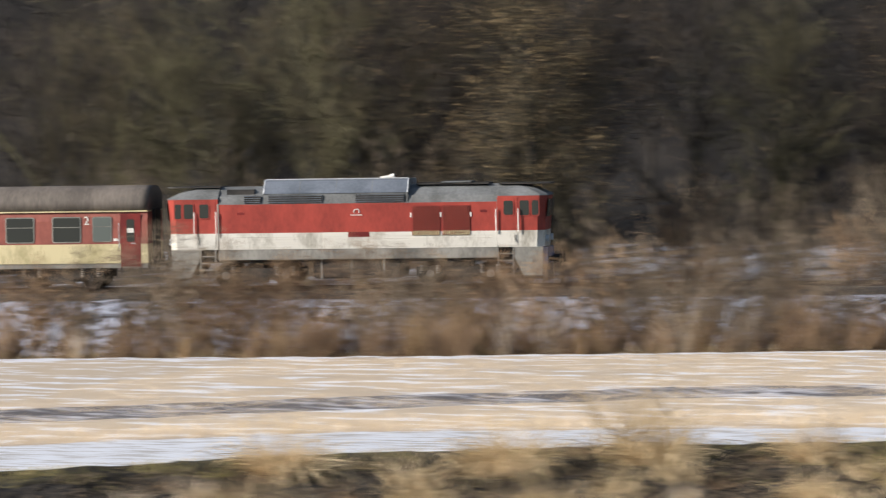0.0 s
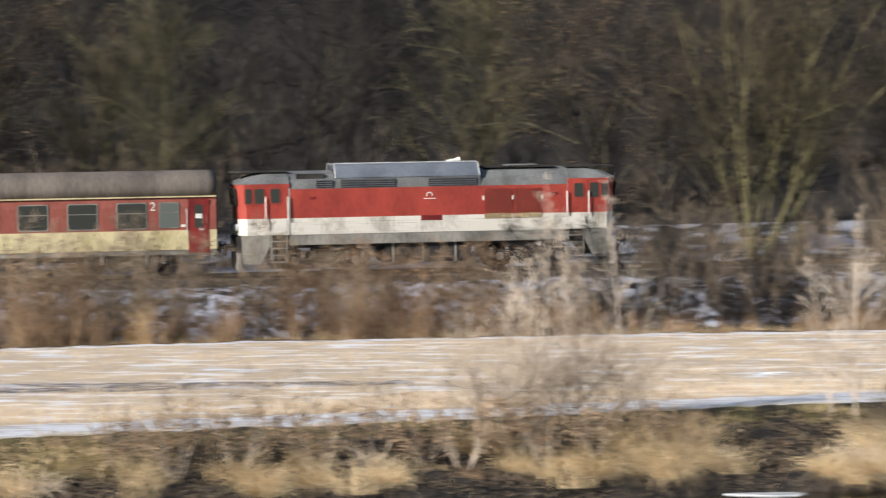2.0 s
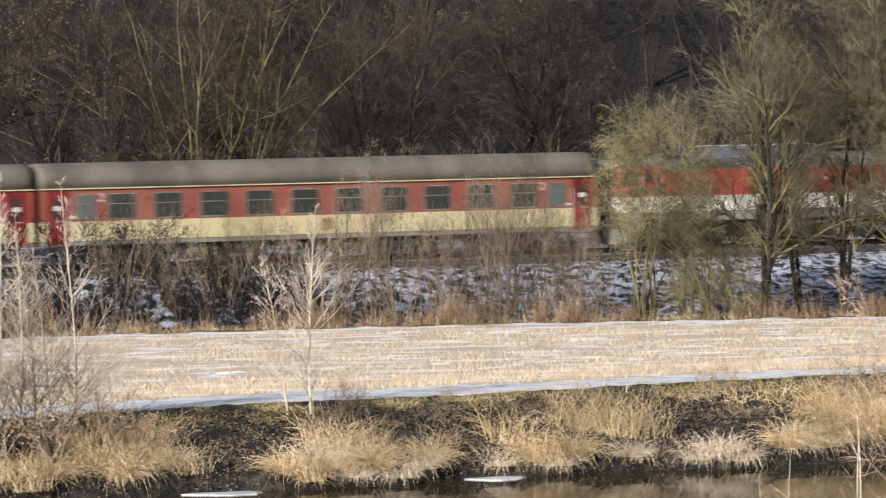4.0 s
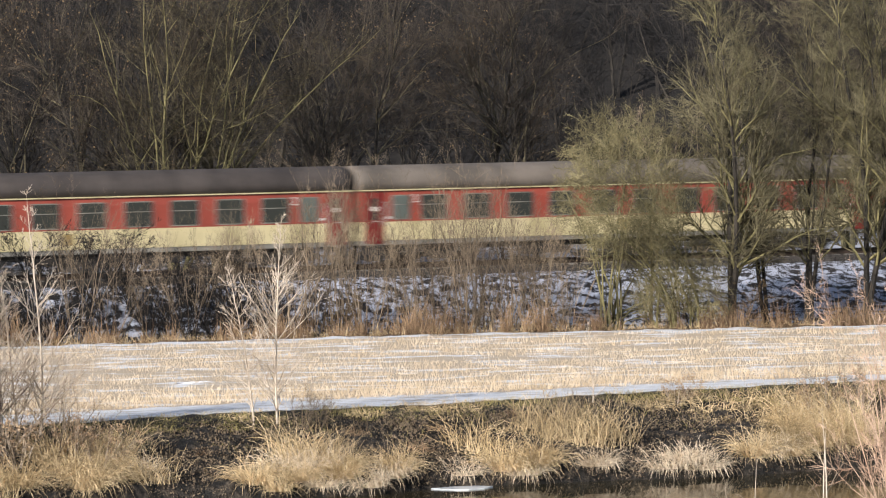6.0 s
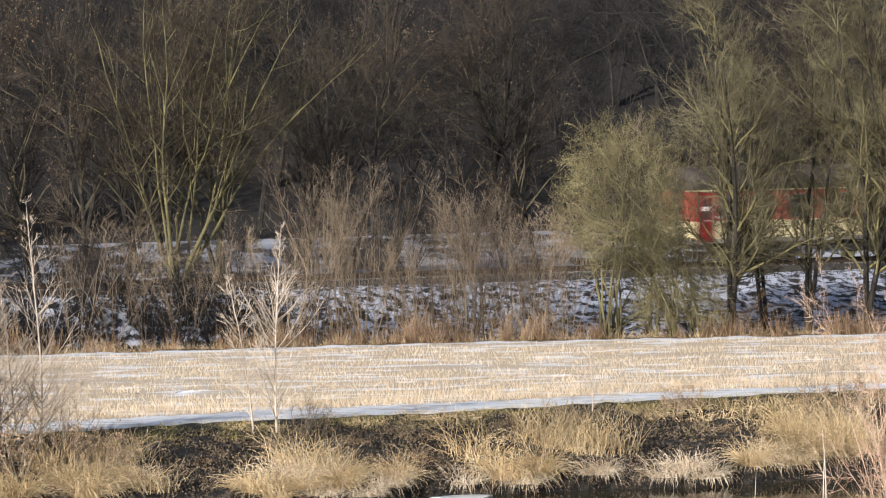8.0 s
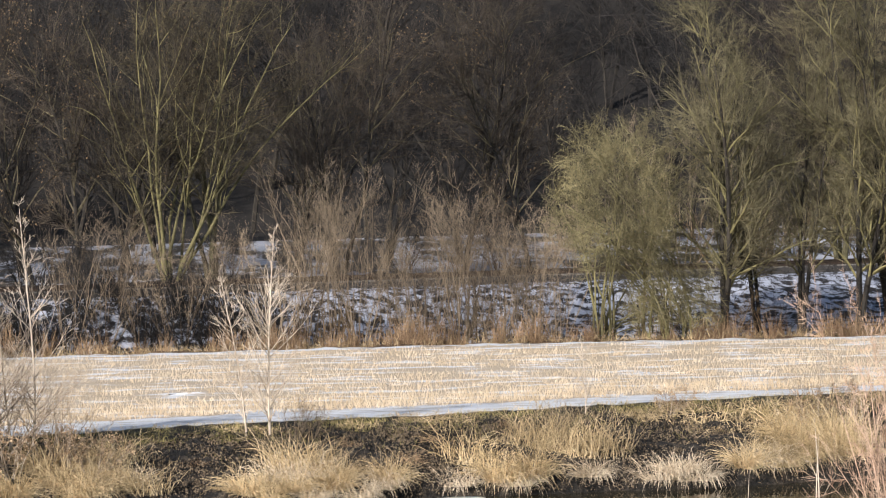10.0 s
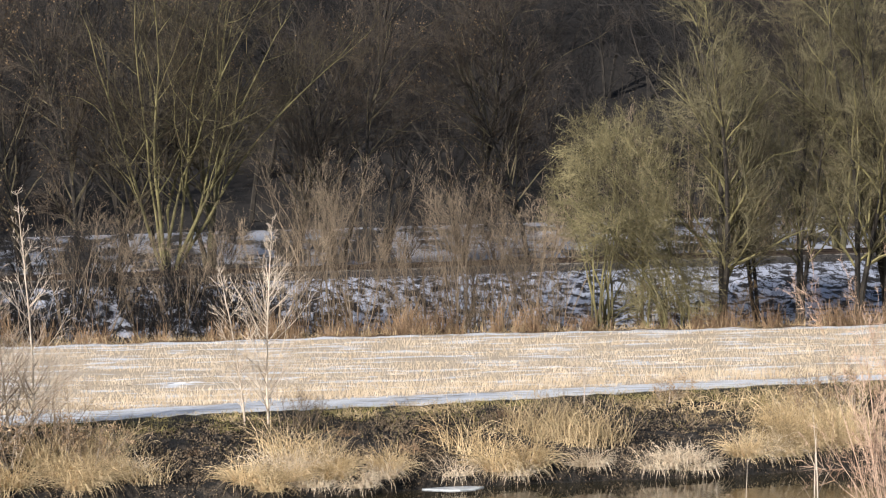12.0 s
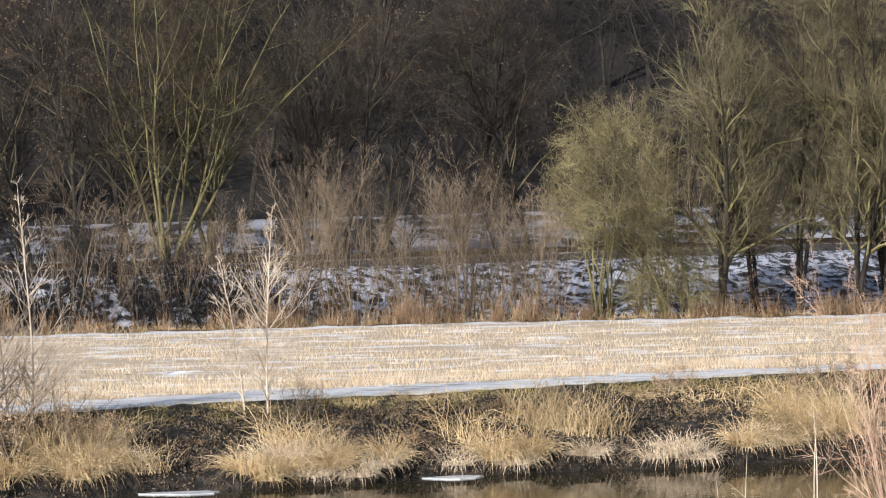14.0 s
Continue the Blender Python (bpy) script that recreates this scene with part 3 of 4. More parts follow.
    def cab(e):
        X = (lambda d: d) if e < 0 else (lambda d: END - d)

        def ring(d, z, w, nose=0.28):
            # The end face is split in two slightly swept panes; the corners are cut.
            seam = C0 if e < 0 else END - C1
            pts = [(seam, -w), (d + 0.34, -w), (d + 0.05, -w + nose), (d, -0.1), (d, 0.1), (d + 0.05, w - nose), (d + 0.34, w), (seam, w)]
            return [(X(a), b, z) for a, b in pts]
        b = loft(bmesh.new(), [ring(0.12, 1.54, W), ring(0.10, 2.19, W)])
        part("cab_lower", b, white_paint, root, "white lower cab")
        b = loft(bmesh.new(), [ring(0.10, 2.19, W - 0.002), ring(0.09, 2.60, W - 0.002), ring(0.02, 3.40, W - 0.002), ring(0.0, 3.55, W - 0.002)])
        cb = part("cab_upper", b, red_paint, root, "red cab with overhanging windscreen")
        b = loft(bmesh.new(), [ring(-0.04, 3.55, W), ring(0.0, 3.60, W - 0.05), ring(0.45, 3.82, W - 0.3), ring(0.95, 3.97, W - 0.7), ring(1.4, 4.03, W - 1.0)])
        part("cab_roof", b, roof_grey, root, "sloped grey cab roof")
        b = loft(bmesh.new(), [ring(-0.10, 4.0, 0.95, 0.1), ring(-0.06, 4.05, 0.95, 0.1)])
        part("sun_visor", b, soot, root, "dark visor plate over the cab")
        for x0, x1 in ((0.34, 0.69), (0.71, 1.17)):
            window(cb, *sorted((X(x0), X(x1))), 2.74, 3.41, -W + 0.0, frame_mat=red_paint)
        d = part("cab_door", box(*sorted((X(1.22), X(2.02))), -W - 0.014, -W, 1.60, 3.47), red_paint, root, "cab door, red above and white below")
        part("door_lower", box(*sorted((X(1.22), X(2.02))), -W - 0.018, -W - 0.012, 1.60, 2.19), white_paint, d)
        window(d, *sorted((X(1.34), X(1.80))), 2.76, 3.40, -W - 0.014, frame_mat=red_paint)
        part("door_handle", bar((X(1.3), -W - 0.05, 1.75), (X(1.34), -W - 0.05, 2.05), 0.015), soot, d)
        for xx in (1.18, 2.06):
            part("handrail", bar((X(xx), -W - 0.09, 2.12), (X(xx), -W - 0.09, 3.05), 0.026), letter_white, root, "white door handrail")
        for y in (-0.72, 0.72):
            ws = bmesh.new()
            q = -0.012 if e < 0 else 0.012
            loft(ws, [[(X(0.085) + o, y - 0.55, 2.72), (X(0.085) + o, y + 0.55, 2.72), (X(0.02) + o, y + 0.55, 3.4), (X(0.02) + o, y - 0.55, 3.4)] for o in (q * 0.5, q * 2.5)])
            part("windscreen", ws, dark_glass, cb)
        for y in (-0.95, 0.95):
            lamp = bmesh.new()
            bar((X(0.14), y, 1.85), (X(0.04), y, 1.85), 0.13, 14, lamp)
            part("headlight", lamp, rim_grey, root)
        # The leading beam is coloured blue in place of the shade on its face.
        part("buffer_beam", box(*sorted((X(0.05), X(0.55))), -1.42, 1.42, 0.86, 1.5, 0.02), shade_blue if e > 0 else soot, root)
        sk = loft(bmesh.new(), [[(X(0.25), y, 0.42), (X(1.0), y, 0.42), (X(1.35), y, 1.13), (X(1.35), y, 1.54), (X(0.22), y, 1.54)] for y in (-W - 0.0, -W + 0.06)])
        part("skirt", sk, grey_paint, root, "grey corner skirt")
        sk = loft(bmesh.new(), [[(X(0.25), y, 0.42), (X(1.0), y, 0.42), (X(1.35), y, 1.13), (X(1.35), y, 1.54), (X(0.22), y, 1.54)] for y in (W - 0.06, W)])
        part("skirt", sk, grey_paint, root)
        pl = loft(bmesh.new(), [[(X(0.1), -1.3, z), (X(-0.05), 0, z), (X(0.1), 1.3, z), (X(0.22), 1.3, z), (X(0.1), 0, z), (X(0.22), -1.3, z)] for z in (0.2, 0.85)])
        part("snow_plough", pl, grey_paint, root)
        lad = bmesh.new()
        for z in (0.45, 0.72, 0.99, 1.26):
            box(*sorted((X(1.42), X(1.98))), -W - 0.0, -W + 0.18, z, z + 0.04, 0, lad)
        for xx in (1.40, 2.0):
            box(*sorted((X(xx - 0.025), X(xx + 0.025))), -W + 0.0, -W + 0.05, 0.42, 1.54, 0, lad)
        part("ladder", lad, grey_paint, root, "grey cab ladder")
        part("ladder_recess", box(*sorted((X(1.36), X(2.13))), -W + 0.2, W - 0.2, 1.13, 1.54), soot, root)
        buffers(root, X(0.05), e)
        bogie(root, X(3.55), 1.0, steel)

    cab(-1)
    cab(1)
    part("fuel_tank", box(5.9, 9.4, -1.3, 1.3, 0.35, 1.13, 0.06), soot, root, "black fuel tank")
    for x in (6.2, 7.4, 8.7):
        part("tank_strap", box(x, x + 0.08, -1.32, 1.32, 0.33, 1.13), grey_paint, root)
    part("frame_floor", box(1.2, 14.1, -1.2, 1.2, 1.0, 1.14), soot, root)
    return tagged(root, "red, white and grey diesel locomotive with two cabs", "locomotive")


def build_track():
    """Rails and sleepers on the embankment."""
    root = new("railway_track")
    root.matrix_basis = pose(0, TRACK_Y, RAIL, 0, 0, math.degrees(TRACK_TURN))
    sec = [(-0.075, -0.16), (0.075, -0.16), (0.075, -0.145), (0.012, -0.12), (0.012, -0.05), (0.036, -0.035), (0.036, 0.0), (-0.036, 0.0), (-0.036, -0.035), (-0.012, -0.05), (-0.012, -0.12), (-0.075, -0.145)]
    for y in (-0.753, 0.753):
        part("rail", extruded([(a + y, b) for a, b in sec], -160, 200), rust, root)
    me = None
    for i in range(240):
        x = -90 + 0.62 * i
        if me is None:
            ob = part("sleeper", box(-0.13, 0.13, -1.25, 1.25, -0.36, -0.165, 0.02), sleeper_grey, root)
            me = ob.data
        else:
            ob = new("sleeper", me)
            ob.parent = root
        ob.location = (x, 0, 0)
    return tagged(root, "single railway track on concrete sleepers", "railway track", kind="structure")


build_track()
loco = build_loco()
coach = build_coach()
coaches = [coach, copy_thing(coach, pose(0, 0, 0)), copy_thing(coach, pose(0, 0, 0))]


def repaint(vehicle, name, mat):
    """Gives one vehicle its own paint on a part."""
    for o in vehicle.children:
        if o.name.split(".")[0] == name:
            o.data = o.data.copy()
            o.data.materials[0] = mat


repaint(coaches[0], "upper_side", faded_red)
repaint(coaches[0], "roof", dusty_roof)
repaint(coaches[1], "roof", dusty_roof)
tagged(coaches[0], "faded red and cream passenger coach with a dusty roof")
tagged(coaches[1], "red and cream passenger coach with a dusty roof")


# ---- trees, shrubs and grasses ----
def bare_tree(seed, height, stems=1, spread=0.25, limbs=14, forks=9, twigs=9, radius=0.16, bark=None, twig=None, lean=0.0, lo=0.25, fine=0.008, lift=0.06, up=(0.4, 0.9), leaf=0, leaf_mat=None, reach=0.42, sides=4, cuts=4, bend=1.0, core=7, sway=None, dome=False, limb=None):
    """The trunk and crown meshes of a leafless tree, grown from the ground at the origin."""
    rng = np.random.default_rng(seed)
    ang = rng.uniform(0, 2 * np.pi, stems) + np.arange(stems) * 2 * np.pi / max(stems, 1)
    tilt = rng.uniform(0.4, 1.0, stems) * spread + (0 if stems > 1 else 0.02)
    way = np.stack([np.sin(tilt) * np.cos(ang) + lean, np.sin(tilt) * np.sin(ang), np.cos(tilt)], 1)
    way /= np.linalg.norm(way, axis=1, keepdims=True)
    start = np.stack([0.18 * (stems > 1) * np.cos(ang), 0.18 * (stems > 1) * np.sin(ang), np.full(stems, -0.15)], 1)
    length = height * rng.uniform(0.75, 1.0, stems)
    trunk, crown, arms = Growth(), Growth(), Growth()
    p0, r0 = shoot(rng, start, way, length, np.full(stems, radius) * rng.uniform(0.7, 1.1, stems), 10, 0.07 * (bend if sway is None else sway), 0.03, 0.12)
    trunk.tubes(p0, r0, core)
    s, w, ln, rd = sprout(rng, p0, r0, limbs, lo, up, reach, 0.46, length, dome)
    p1, r1 = shoot(rng, s, w, ln, rd, 6, 0.13 * bend, lift, 0.2)
    (arms if limb else trunk).tubes(p1, r1, sides)
    s, w, ln, rd = sprout(rng, p1, r1, forks, 0.15, (0.35, 0.95), 0.5, 0.6, ln)
    p2, r2 = shoot(rng, s, w, ln, np.maximum(rd, fine), cuts, 0.16 * bend, lift, 0.3)
    crown.tubes(p2, r2, 3)
    s, w, ln, rd = sprout(rng, p2, r2, twigs, 0.1, (0.3, 0.9), 0.6, 0.6, ln)
    p3, r3 = shoot(rng, s, w, ln, np.maximum(rd, fine * 0.8), 2, 0.12, lift, 0.5)
    crown.tubes(p3, r3, 3)
    if leaf:
        ends = p3[:, -1]
        pick = ends[rng.random(len(ends)) < leaf]
        g = Growth()
        g.leaves(pick, 0.11, rng)
        return trunk.mesh("trunk", bark), crown.mesh("crown", twig), g.mesh("leaves", leaf_mat), arms.mesh("branchwork", limb) if limb else None
    return trunk.mesh("trunk", bark), crown.mesh("crown", twig), None, arms.mesh("branchwork", limb) if limb else None


def tree_thing(name, meshes, label, category, group=""):
    root = new(name)
    for n, me in zip(("trunk", "crown", "leaves", "branchwork"), meshes):
        if me:
            part(n, me, None, root)
    return tagged(root, label, category, group)


def plant(proto, x, y, turn=0.0, size=1.0, tall=1.0, sink=0.0):
    """A copy of a plant on the ground."""
    ob = copy_thing(proto, pose(x, y, ground_z(x, y) - sink, 0, 0, turn))
    ob.scale = (size, size, size * tall)
    return ob


def away(proto):
    """Takes a model plant out of the scene once it has been copied."""
    for o in (*proto.children_recursive, proto):
        bpy.data.objects.remove(o)


rnd = random.Random(7)


def spot(degrees, across):
    """The place in that direction from the eye on a line across the valley, given as y over x."""
    t = math.tan(radians(degrees))
    y = 110.0
    for _ in range(40):
        y = 0.5 * y + 0.5 * float(across(y * t))
    return y * t, y


def in_ditch(off):
    return lambda x: field_end(x) + off


def past_track(off):
    return lambda x: track_y(x) + off


def on_bank(off):
    return lambda x: path_near(x) - off


# Woods behind the railway: tall mossy trees at the edge, brown ones between, hill ones coloured dark for shade.
def build_woods():
    mossy = [tree_thing("tree", bare_tree(11 + i, h, st, sp, li, fo, tw, ra, (lit_moss, moss_bark, moss_bark)[i], (olive_twig, moss_twig, olive_twig)[i], lo=lo, fine=0.009, cuts=3, bend=1.35, lift=0.03, dome=st == 1), "leafless tree with mossy yellow-green limbs at the wood's edge", "tree", "trees at the wood's edge")
             for i, (h, st, sp, li, fo, tw, ra, lo) in enumerate(((16, 9, 0.42, 9, 8, 14, 0.095, 0.25), (17, 1, 0, 30, 10, 24, 0.24, 0.18), (15, 3, 0.3, 14, 9, 19, 0.16, 0.2)))]
    brown = [tree_thing("tree", bare_tree(31 + i, h, st, sp, li, fo, tw, ra, dark_bark, brown_twig, limb=wood_limb, lo=lo, fine=0.009, cuts=3, bend=1.35, lift=0.03, dome=st == 1, leaf=lf, leaf_mat=dry_leaf), "bare brown tree with fine twigs at the wood's edge", "tree", "trees at the wood's edge")
             for i, (h, st, sp, li, fo, tw, ra, lo, lf) in enumerate(((15, 2, 0.25, 16, 9, 18, 0.17, 0.2, 0), (17, 1, 0, 28, 10, 20, 0.22, 0.2, 0), (13, 1, 0, 30, 9, 15, 0.18, 0.12, 0.3)))]
    dark = [tree_thing("tree", bare_tree(51 + i, h, st, 0.2, li, 7, 7, ra, dark_bark, shaded_twig, lo=0.2, fine=0.02, sides=3, cuts=3, core=5, dome=True), "leafless tree on the wooded hillside, shade held in its dark colours", "tree", "trees on the hillside")
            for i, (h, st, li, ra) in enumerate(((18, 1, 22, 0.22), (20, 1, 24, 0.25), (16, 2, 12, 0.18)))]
    # (direction, metres past the track, kind, model, size, turn)
    edge = [
        (-0.95, 9, mossy[0], 1.0, 40), (-0.2, 12, mossy[2], 0.95, 100), (2.1, 15, brown[0], 0.95, 10), (1.3, 18, brown[2], 0.9, 200), (4.4, 16, brown[1], 0.85, 70), (5.6, 13, brown[2], 0.85, 20),
        (9.9, 14, brown[1], 0.9, 45), (11.2, 12, mossy[2], 0.9, 10), (12.6, 16, brown[2], 0.9, 60),
        (-6.1, 22, mossy[1], 0.85, 15), (-11.9, 12, mossy[1], 0.8, 80), (-12.9, 17, mossy[2], 0.85, 300), (-9.6, 22, brown[0], 0.9, 30),
        (-14.4, 14, brown[2], 0.9, 120), (-15.8, 16, brown[0], 0.9, 15), (-17.2, 13, mossy[1], 0.8, 60), (-18.6, 15, brown[1], 0.9, 200), (-20.6, 10, brown[2], 1.05, 30), (-21.6, 12, brown[2], 1.0, 250),
        (-24.6, 11, mossy[2], 0.9, 10), (-25.6, 10, mossy[1], 0.8, 110), (-27.6, 10, mossy[1], 0.75, 210), (-22.6, 12, brown[2], 1.0, 80), (-26.8, 13, mossy[2], 0.95, 200), (-23.2, 22, brown[1], 0.9, 20), (-29.4, 11, mossy[0], 0.95, 210), (-30.6, 14, brown[0], 1.0, 90), (-2.6, 13, brown[2], 0.9, 330)]
    golden = tree_thing("tree", bare_tree(61, 14, 2, 0.2, 16, 9, 12, 0.17, dark_bark, olive_twig, limb=wood_limb, lo=0.12, fine=0.01, cuts=3, bend=1.3, lift=0.03, leaf=0.9, leaf_mat=gold_leaf), "tree with withered golden-brown leaves at the wood's edge", "tree", "trees at the wood's edge")
    brown.append(golden)
    edge += [(-3.4, 9, brown[2], 0.9, 60), (-1.9, 11, brown[2], 0.9, 200), (-22.0, 7, golden, 1.0, 0), (-20.9, 8, golden, 0.9, 140)]
    for deg, off, proto, size, turn in edge:
        x, y = spot(deg, past_track(off))
        plant(proto, x, y, turn, size, rnd.uniform(0.95, 1.1))
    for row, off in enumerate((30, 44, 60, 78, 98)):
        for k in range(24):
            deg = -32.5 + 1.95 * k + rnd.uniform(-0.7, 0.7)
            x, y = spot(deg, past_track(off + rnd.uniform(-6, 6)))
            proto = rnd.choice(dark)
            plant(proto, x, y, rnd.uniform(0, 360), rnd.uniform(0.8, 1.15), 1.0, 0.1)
    for pr in mossy + brown + dark:
        away(pr)


def build_thickets():
    kw = dict(sides=3, cuts=3, core=4)
    fan = [tree_thing("shrub", bare_tree(71 + i, h, 13, sp, 5, 4, 3, 0.020, tm, tm, lo=0.25, fine=0.0045, lift=0.08, up=(0.2, 0.5), reach=0.36, **kw), "bare brown shrub of upright rods", "shrub", "shrubs along the embankment")
           for i, (h, sp, tm) in enumerate(((5.8, 0.36, rod_twig), (5.0, 0.5, tan_twig), (6.3, 0.3, rod_twig)))]
    low = [tree_thing("shrub", bare_tree(81 + i, h, 10, 0.7, 6, 4, 6, 0.022, tm, tm, lo=0.1, fine=0.006, lift=0.05, reach=0.5, **kw), lb, "shrub", "shrubs along the embankment")
           for i, (h, tm, lb) in enumerate(((2.6, tan_twig, "low tangled tan shrub without leaves"), (2.2, shaded_twig, "low dark shrub without leaves, ditch shade included in its colour"), (3.0, dry_leaf, "low rusty-brown shrub in the ditch")))]
    brush = [tree_thing("shrub", bare_tree(86 + i, 3.3, 12, sp, 6, 4, 5, 0.026, tm, tm, lo=0.12, fine=0.011, lift=0.05, reach=0.42, **kw), lb, "shrub", "shrubs along the embankment")
             for i, (sp, tm, lb) in enumerate(((0.5, tan_twig, "dense tan shrub without leaves"), (0.6, brown_reed, "dense rusty shrub without leaves"), (0.45, rod_twig, "dense pale-brown shrub without leaves"), (0.6, shaded_twig, "dense dark shrub without leaves, slope shade included in its colour")))]
    tall = [(0.9, 1.2), (1.5, 3), (2.5, 2.6), (3.3, 2.2), (3.7, 3.0), (4.3, 1.8), (4.9, 2.5), (5.4, 3.0), (-0.3, 5), (-1.5, 5), (-2.2, 4), (4.0, 2.0), (4.6, 3.2), (2.9, 3.4), (2.0, 4), (1.2, 4), (5.8, 2.5), (6.1, 3.5), (0.2, 4.2), (-0.8, 3.0), (-2.8, 3.0), (2.3, 5.0), (3.5, 5.2), (5.1, 5.4), (4.4, 6.0), (1.7, 5.6), (5.6, 5.8)]
    for deg, off in tall:
        x, y = spot(deg, in_ditch(off))
        plant(rnd.choice(fan), x, y, rnd.uniform(0, 360), rnd.uniform(0.75, 1.1))
    for k in range(66):
        deg = -31 + 0.39 * k + rnd.uniform(-0.2, 0.2)
        gap = math.sin(deg * 1.3) + math.sin(deg * 3.1 + 1)
        x, y = spot(deg, in_ditch(rnd.uniform(1.2, 4.5)))
        if gap > -0.9:
            plant(rnd.choice(brush[:3]), x, y, rnd.uniform(0, 360), rnd.uniform(0.95, 1.5))
    # Low shrubs; the near-black ones on the left carry the ditch's shade in their colour.
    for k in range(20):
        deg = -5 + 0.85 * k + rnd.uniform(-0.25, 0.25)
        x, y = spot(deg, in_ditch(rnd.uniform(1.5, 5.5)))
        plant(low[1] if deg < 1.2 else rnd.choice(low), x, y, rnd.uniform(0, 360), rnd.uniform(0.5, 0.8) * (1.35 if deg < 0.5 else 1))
    # Dark brush whose near-black colour also stands for shade on the left slope.
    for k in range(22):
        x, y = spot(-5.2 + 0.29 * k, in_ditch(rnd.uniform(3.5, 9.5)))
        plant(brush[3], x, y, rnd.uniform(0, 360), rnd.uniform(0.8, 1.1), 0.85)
    # Brush beyond the track, open where the snowy meadow shows.
    for k in range(64):
        deg = -31.5 + 0.7 * k + rnd.uniform(-0.3, 0.3)
        if -3.2 < deg < 1.6 and k % 3 or -9 < deg < -3.2 and k % 2:
            continue
        x, y = spot(deg, past_track(rnd.uniform(4.5, 24)))
        plant(rnd.choice(fan[1:2] + low + (brush[:3] if deg < -4 else [])), x, y, rnd.uniform(0, 360), rnd.uniform(1.1, 1.7))
    for k in range(10):
        x, y = spot(-18 + 0.62 * k + rnd.uniform(-0.3, 0.3), past_track(rnd.uniform(4.5, 12)))
        plant(rnd.choice(fan), x, y, rnd.uniform(0, 360), rnd.uniform(0.9, 1.2))
    for pr in fan + low + brush:
        away(pr)


def round_bush(seed):
    """A dome of fine twigs on a few stems, hanging to the ground on the side of its taller neighbour."""
    rng = np.random.default_rng(seed)
    n, m = 1250, 520
    u = rng.normal(size=(n, 3))
    u /= np.linalg.norm(u, axis=1, keepdims=True)
    a = np.arctan2(u[:, 1], u[:, 0])
    r = rng.uniform(0.3, 1.0, n) ** 0.5 * (1 + 0.09 * np.sin(3 * a + 5 * u[:, 2]) + 0.07 * np.sin(7 * a + 2) + 0.06 * rng.normal(size=n))
    dome = u * r[:, None] * np.array([2.65, 2.5, 3.1]) + np.array([0, 0, 5.35])
    f = rng.uniform(0, 1, m)
    skirt = np.stack([0.2 + 3.4 * f + 0.3 * rng.normal(size=m), rng.normal(size=m) * 1.1, 0.5 + rng.uniform(0, 1, m) * (4.4 - 1.4 * f)], 1)
    heads = np.concatenate([dome, skirt])
    n += m
    stems = 46
    trunk, crown = Growth(), Growth()
    g = np.linspace(0, 1, 8)[None, :, None]
    ends = heads[rng.choice(n, stems, replace=False)]
    foot = rng.choice(np.array([-0.9, -0.3, 0.9, 1.9, 2.6]), stems) + rng.normal(size=stems) * 0.12
    base = np.stack([foot, rng.normal(size=stems) * 0.3, np.zeros(stems)], 1)[:, None]
    pts = base * (1 - g) + ends[:, None] * np.concatenate([g ** 1.8, g ** 1.8, g], 2) + base * np.array([1, 1, 0]) * (g - g ** 1.8) + np.cumsum(rng.normal(size=(stems, 8, 3)) * 0.06, 1)
    pts[:, 0, 2] = -0.15
    trunk.tubes(pts, np.linspace(0.045, 0.010, 8)[None] * rng.uniform(0.5, 1.3, (stems, 1)), 5)
    way = heads - np.array([0.4, 0, 3.6])
    way /= np.linalg.norm(way, axis=1, keepdims=True)
    way = way + rng.normal(size=(n, 3)) * 0.55
    way[-m:, 2] -= 0.3
    way /= np.linalg.norm(way, axis=1, keepdims=True)
    p1, r1 = shoot(rng, heads - way * 0.5, way, rng.uniform(0.6, 1.2, n), np.full(n, 0.010), 4, 0.25, 0.02, 0.4)
    crown.tubes(p1, r1, 3)
    s, w, ln, rd = sprout(rng, p1, r1, 11, 0.05, (0.4, 1.4), 0.5, 0.7, np.full(n, 1.0))
    p2, r2 = shoot(rng, s, w, ln, np.full(len(s), 0.006), 3, 0.25, 0.02, 0.5)
    crown.tubes(p2, r2, 3)
    return trunk.mesh("trunk", lit_moss), crown.mesh("crown", willow_twig), None


def build_willows():
    """Trees that stand between field and railway."""
    bush = tree_thing("willow_bush", round_bush(91), "round mossy willow bush hanging low beside the railway", "bush")
    x, y = spot(7.2, in_ditch(1.8))
    plant(bush, x, y, 0, 1.0)
    away(bush)
    kw = dict(bark=dark_bark, twig=yellow_twig, limb=lit_moss, fine=0.006, cuts=4, bend=1.3, lift=0.05, sides=4)
    big = tree_thing("tree", bare_tree(92, 17, 2, 0.14, 36, 10, 17, 0.19, lo=0.13, sway=0.9, up=(0.4, 0.95), reach=0.30, **kw), "tall leafless tree with mossy limbs beside the field", "tree", "trees beside the field")
    slim = tree_thing("tree", bare_tree(93, 15, 3, 0.12, 22, 9, 14, 0.11, lo=0.2, sway=0.9, up=(0.35, 0.8), reach=0.30, **kw), "slim dark-stemmed tree beside the field", "tree", "trees beside the field")
    for proto, deg, off, turn, size in ((big, 9.05, 2.5, 75, 1.0), (slim, 10.45, 3.0, 40, 0.85), (big, 11.45, 2.6, 130, 1.0), (slim, 9.75, 4.0, 150, 0.75), (slim, 12.1, 3.2, 200, 1.0), (big, 13.3, 3, 60, 1)):
        x, y = spot(deg, in_ditch(off))
        plant(proto, x, y, turn, size)
    away(big)
    away(slim)


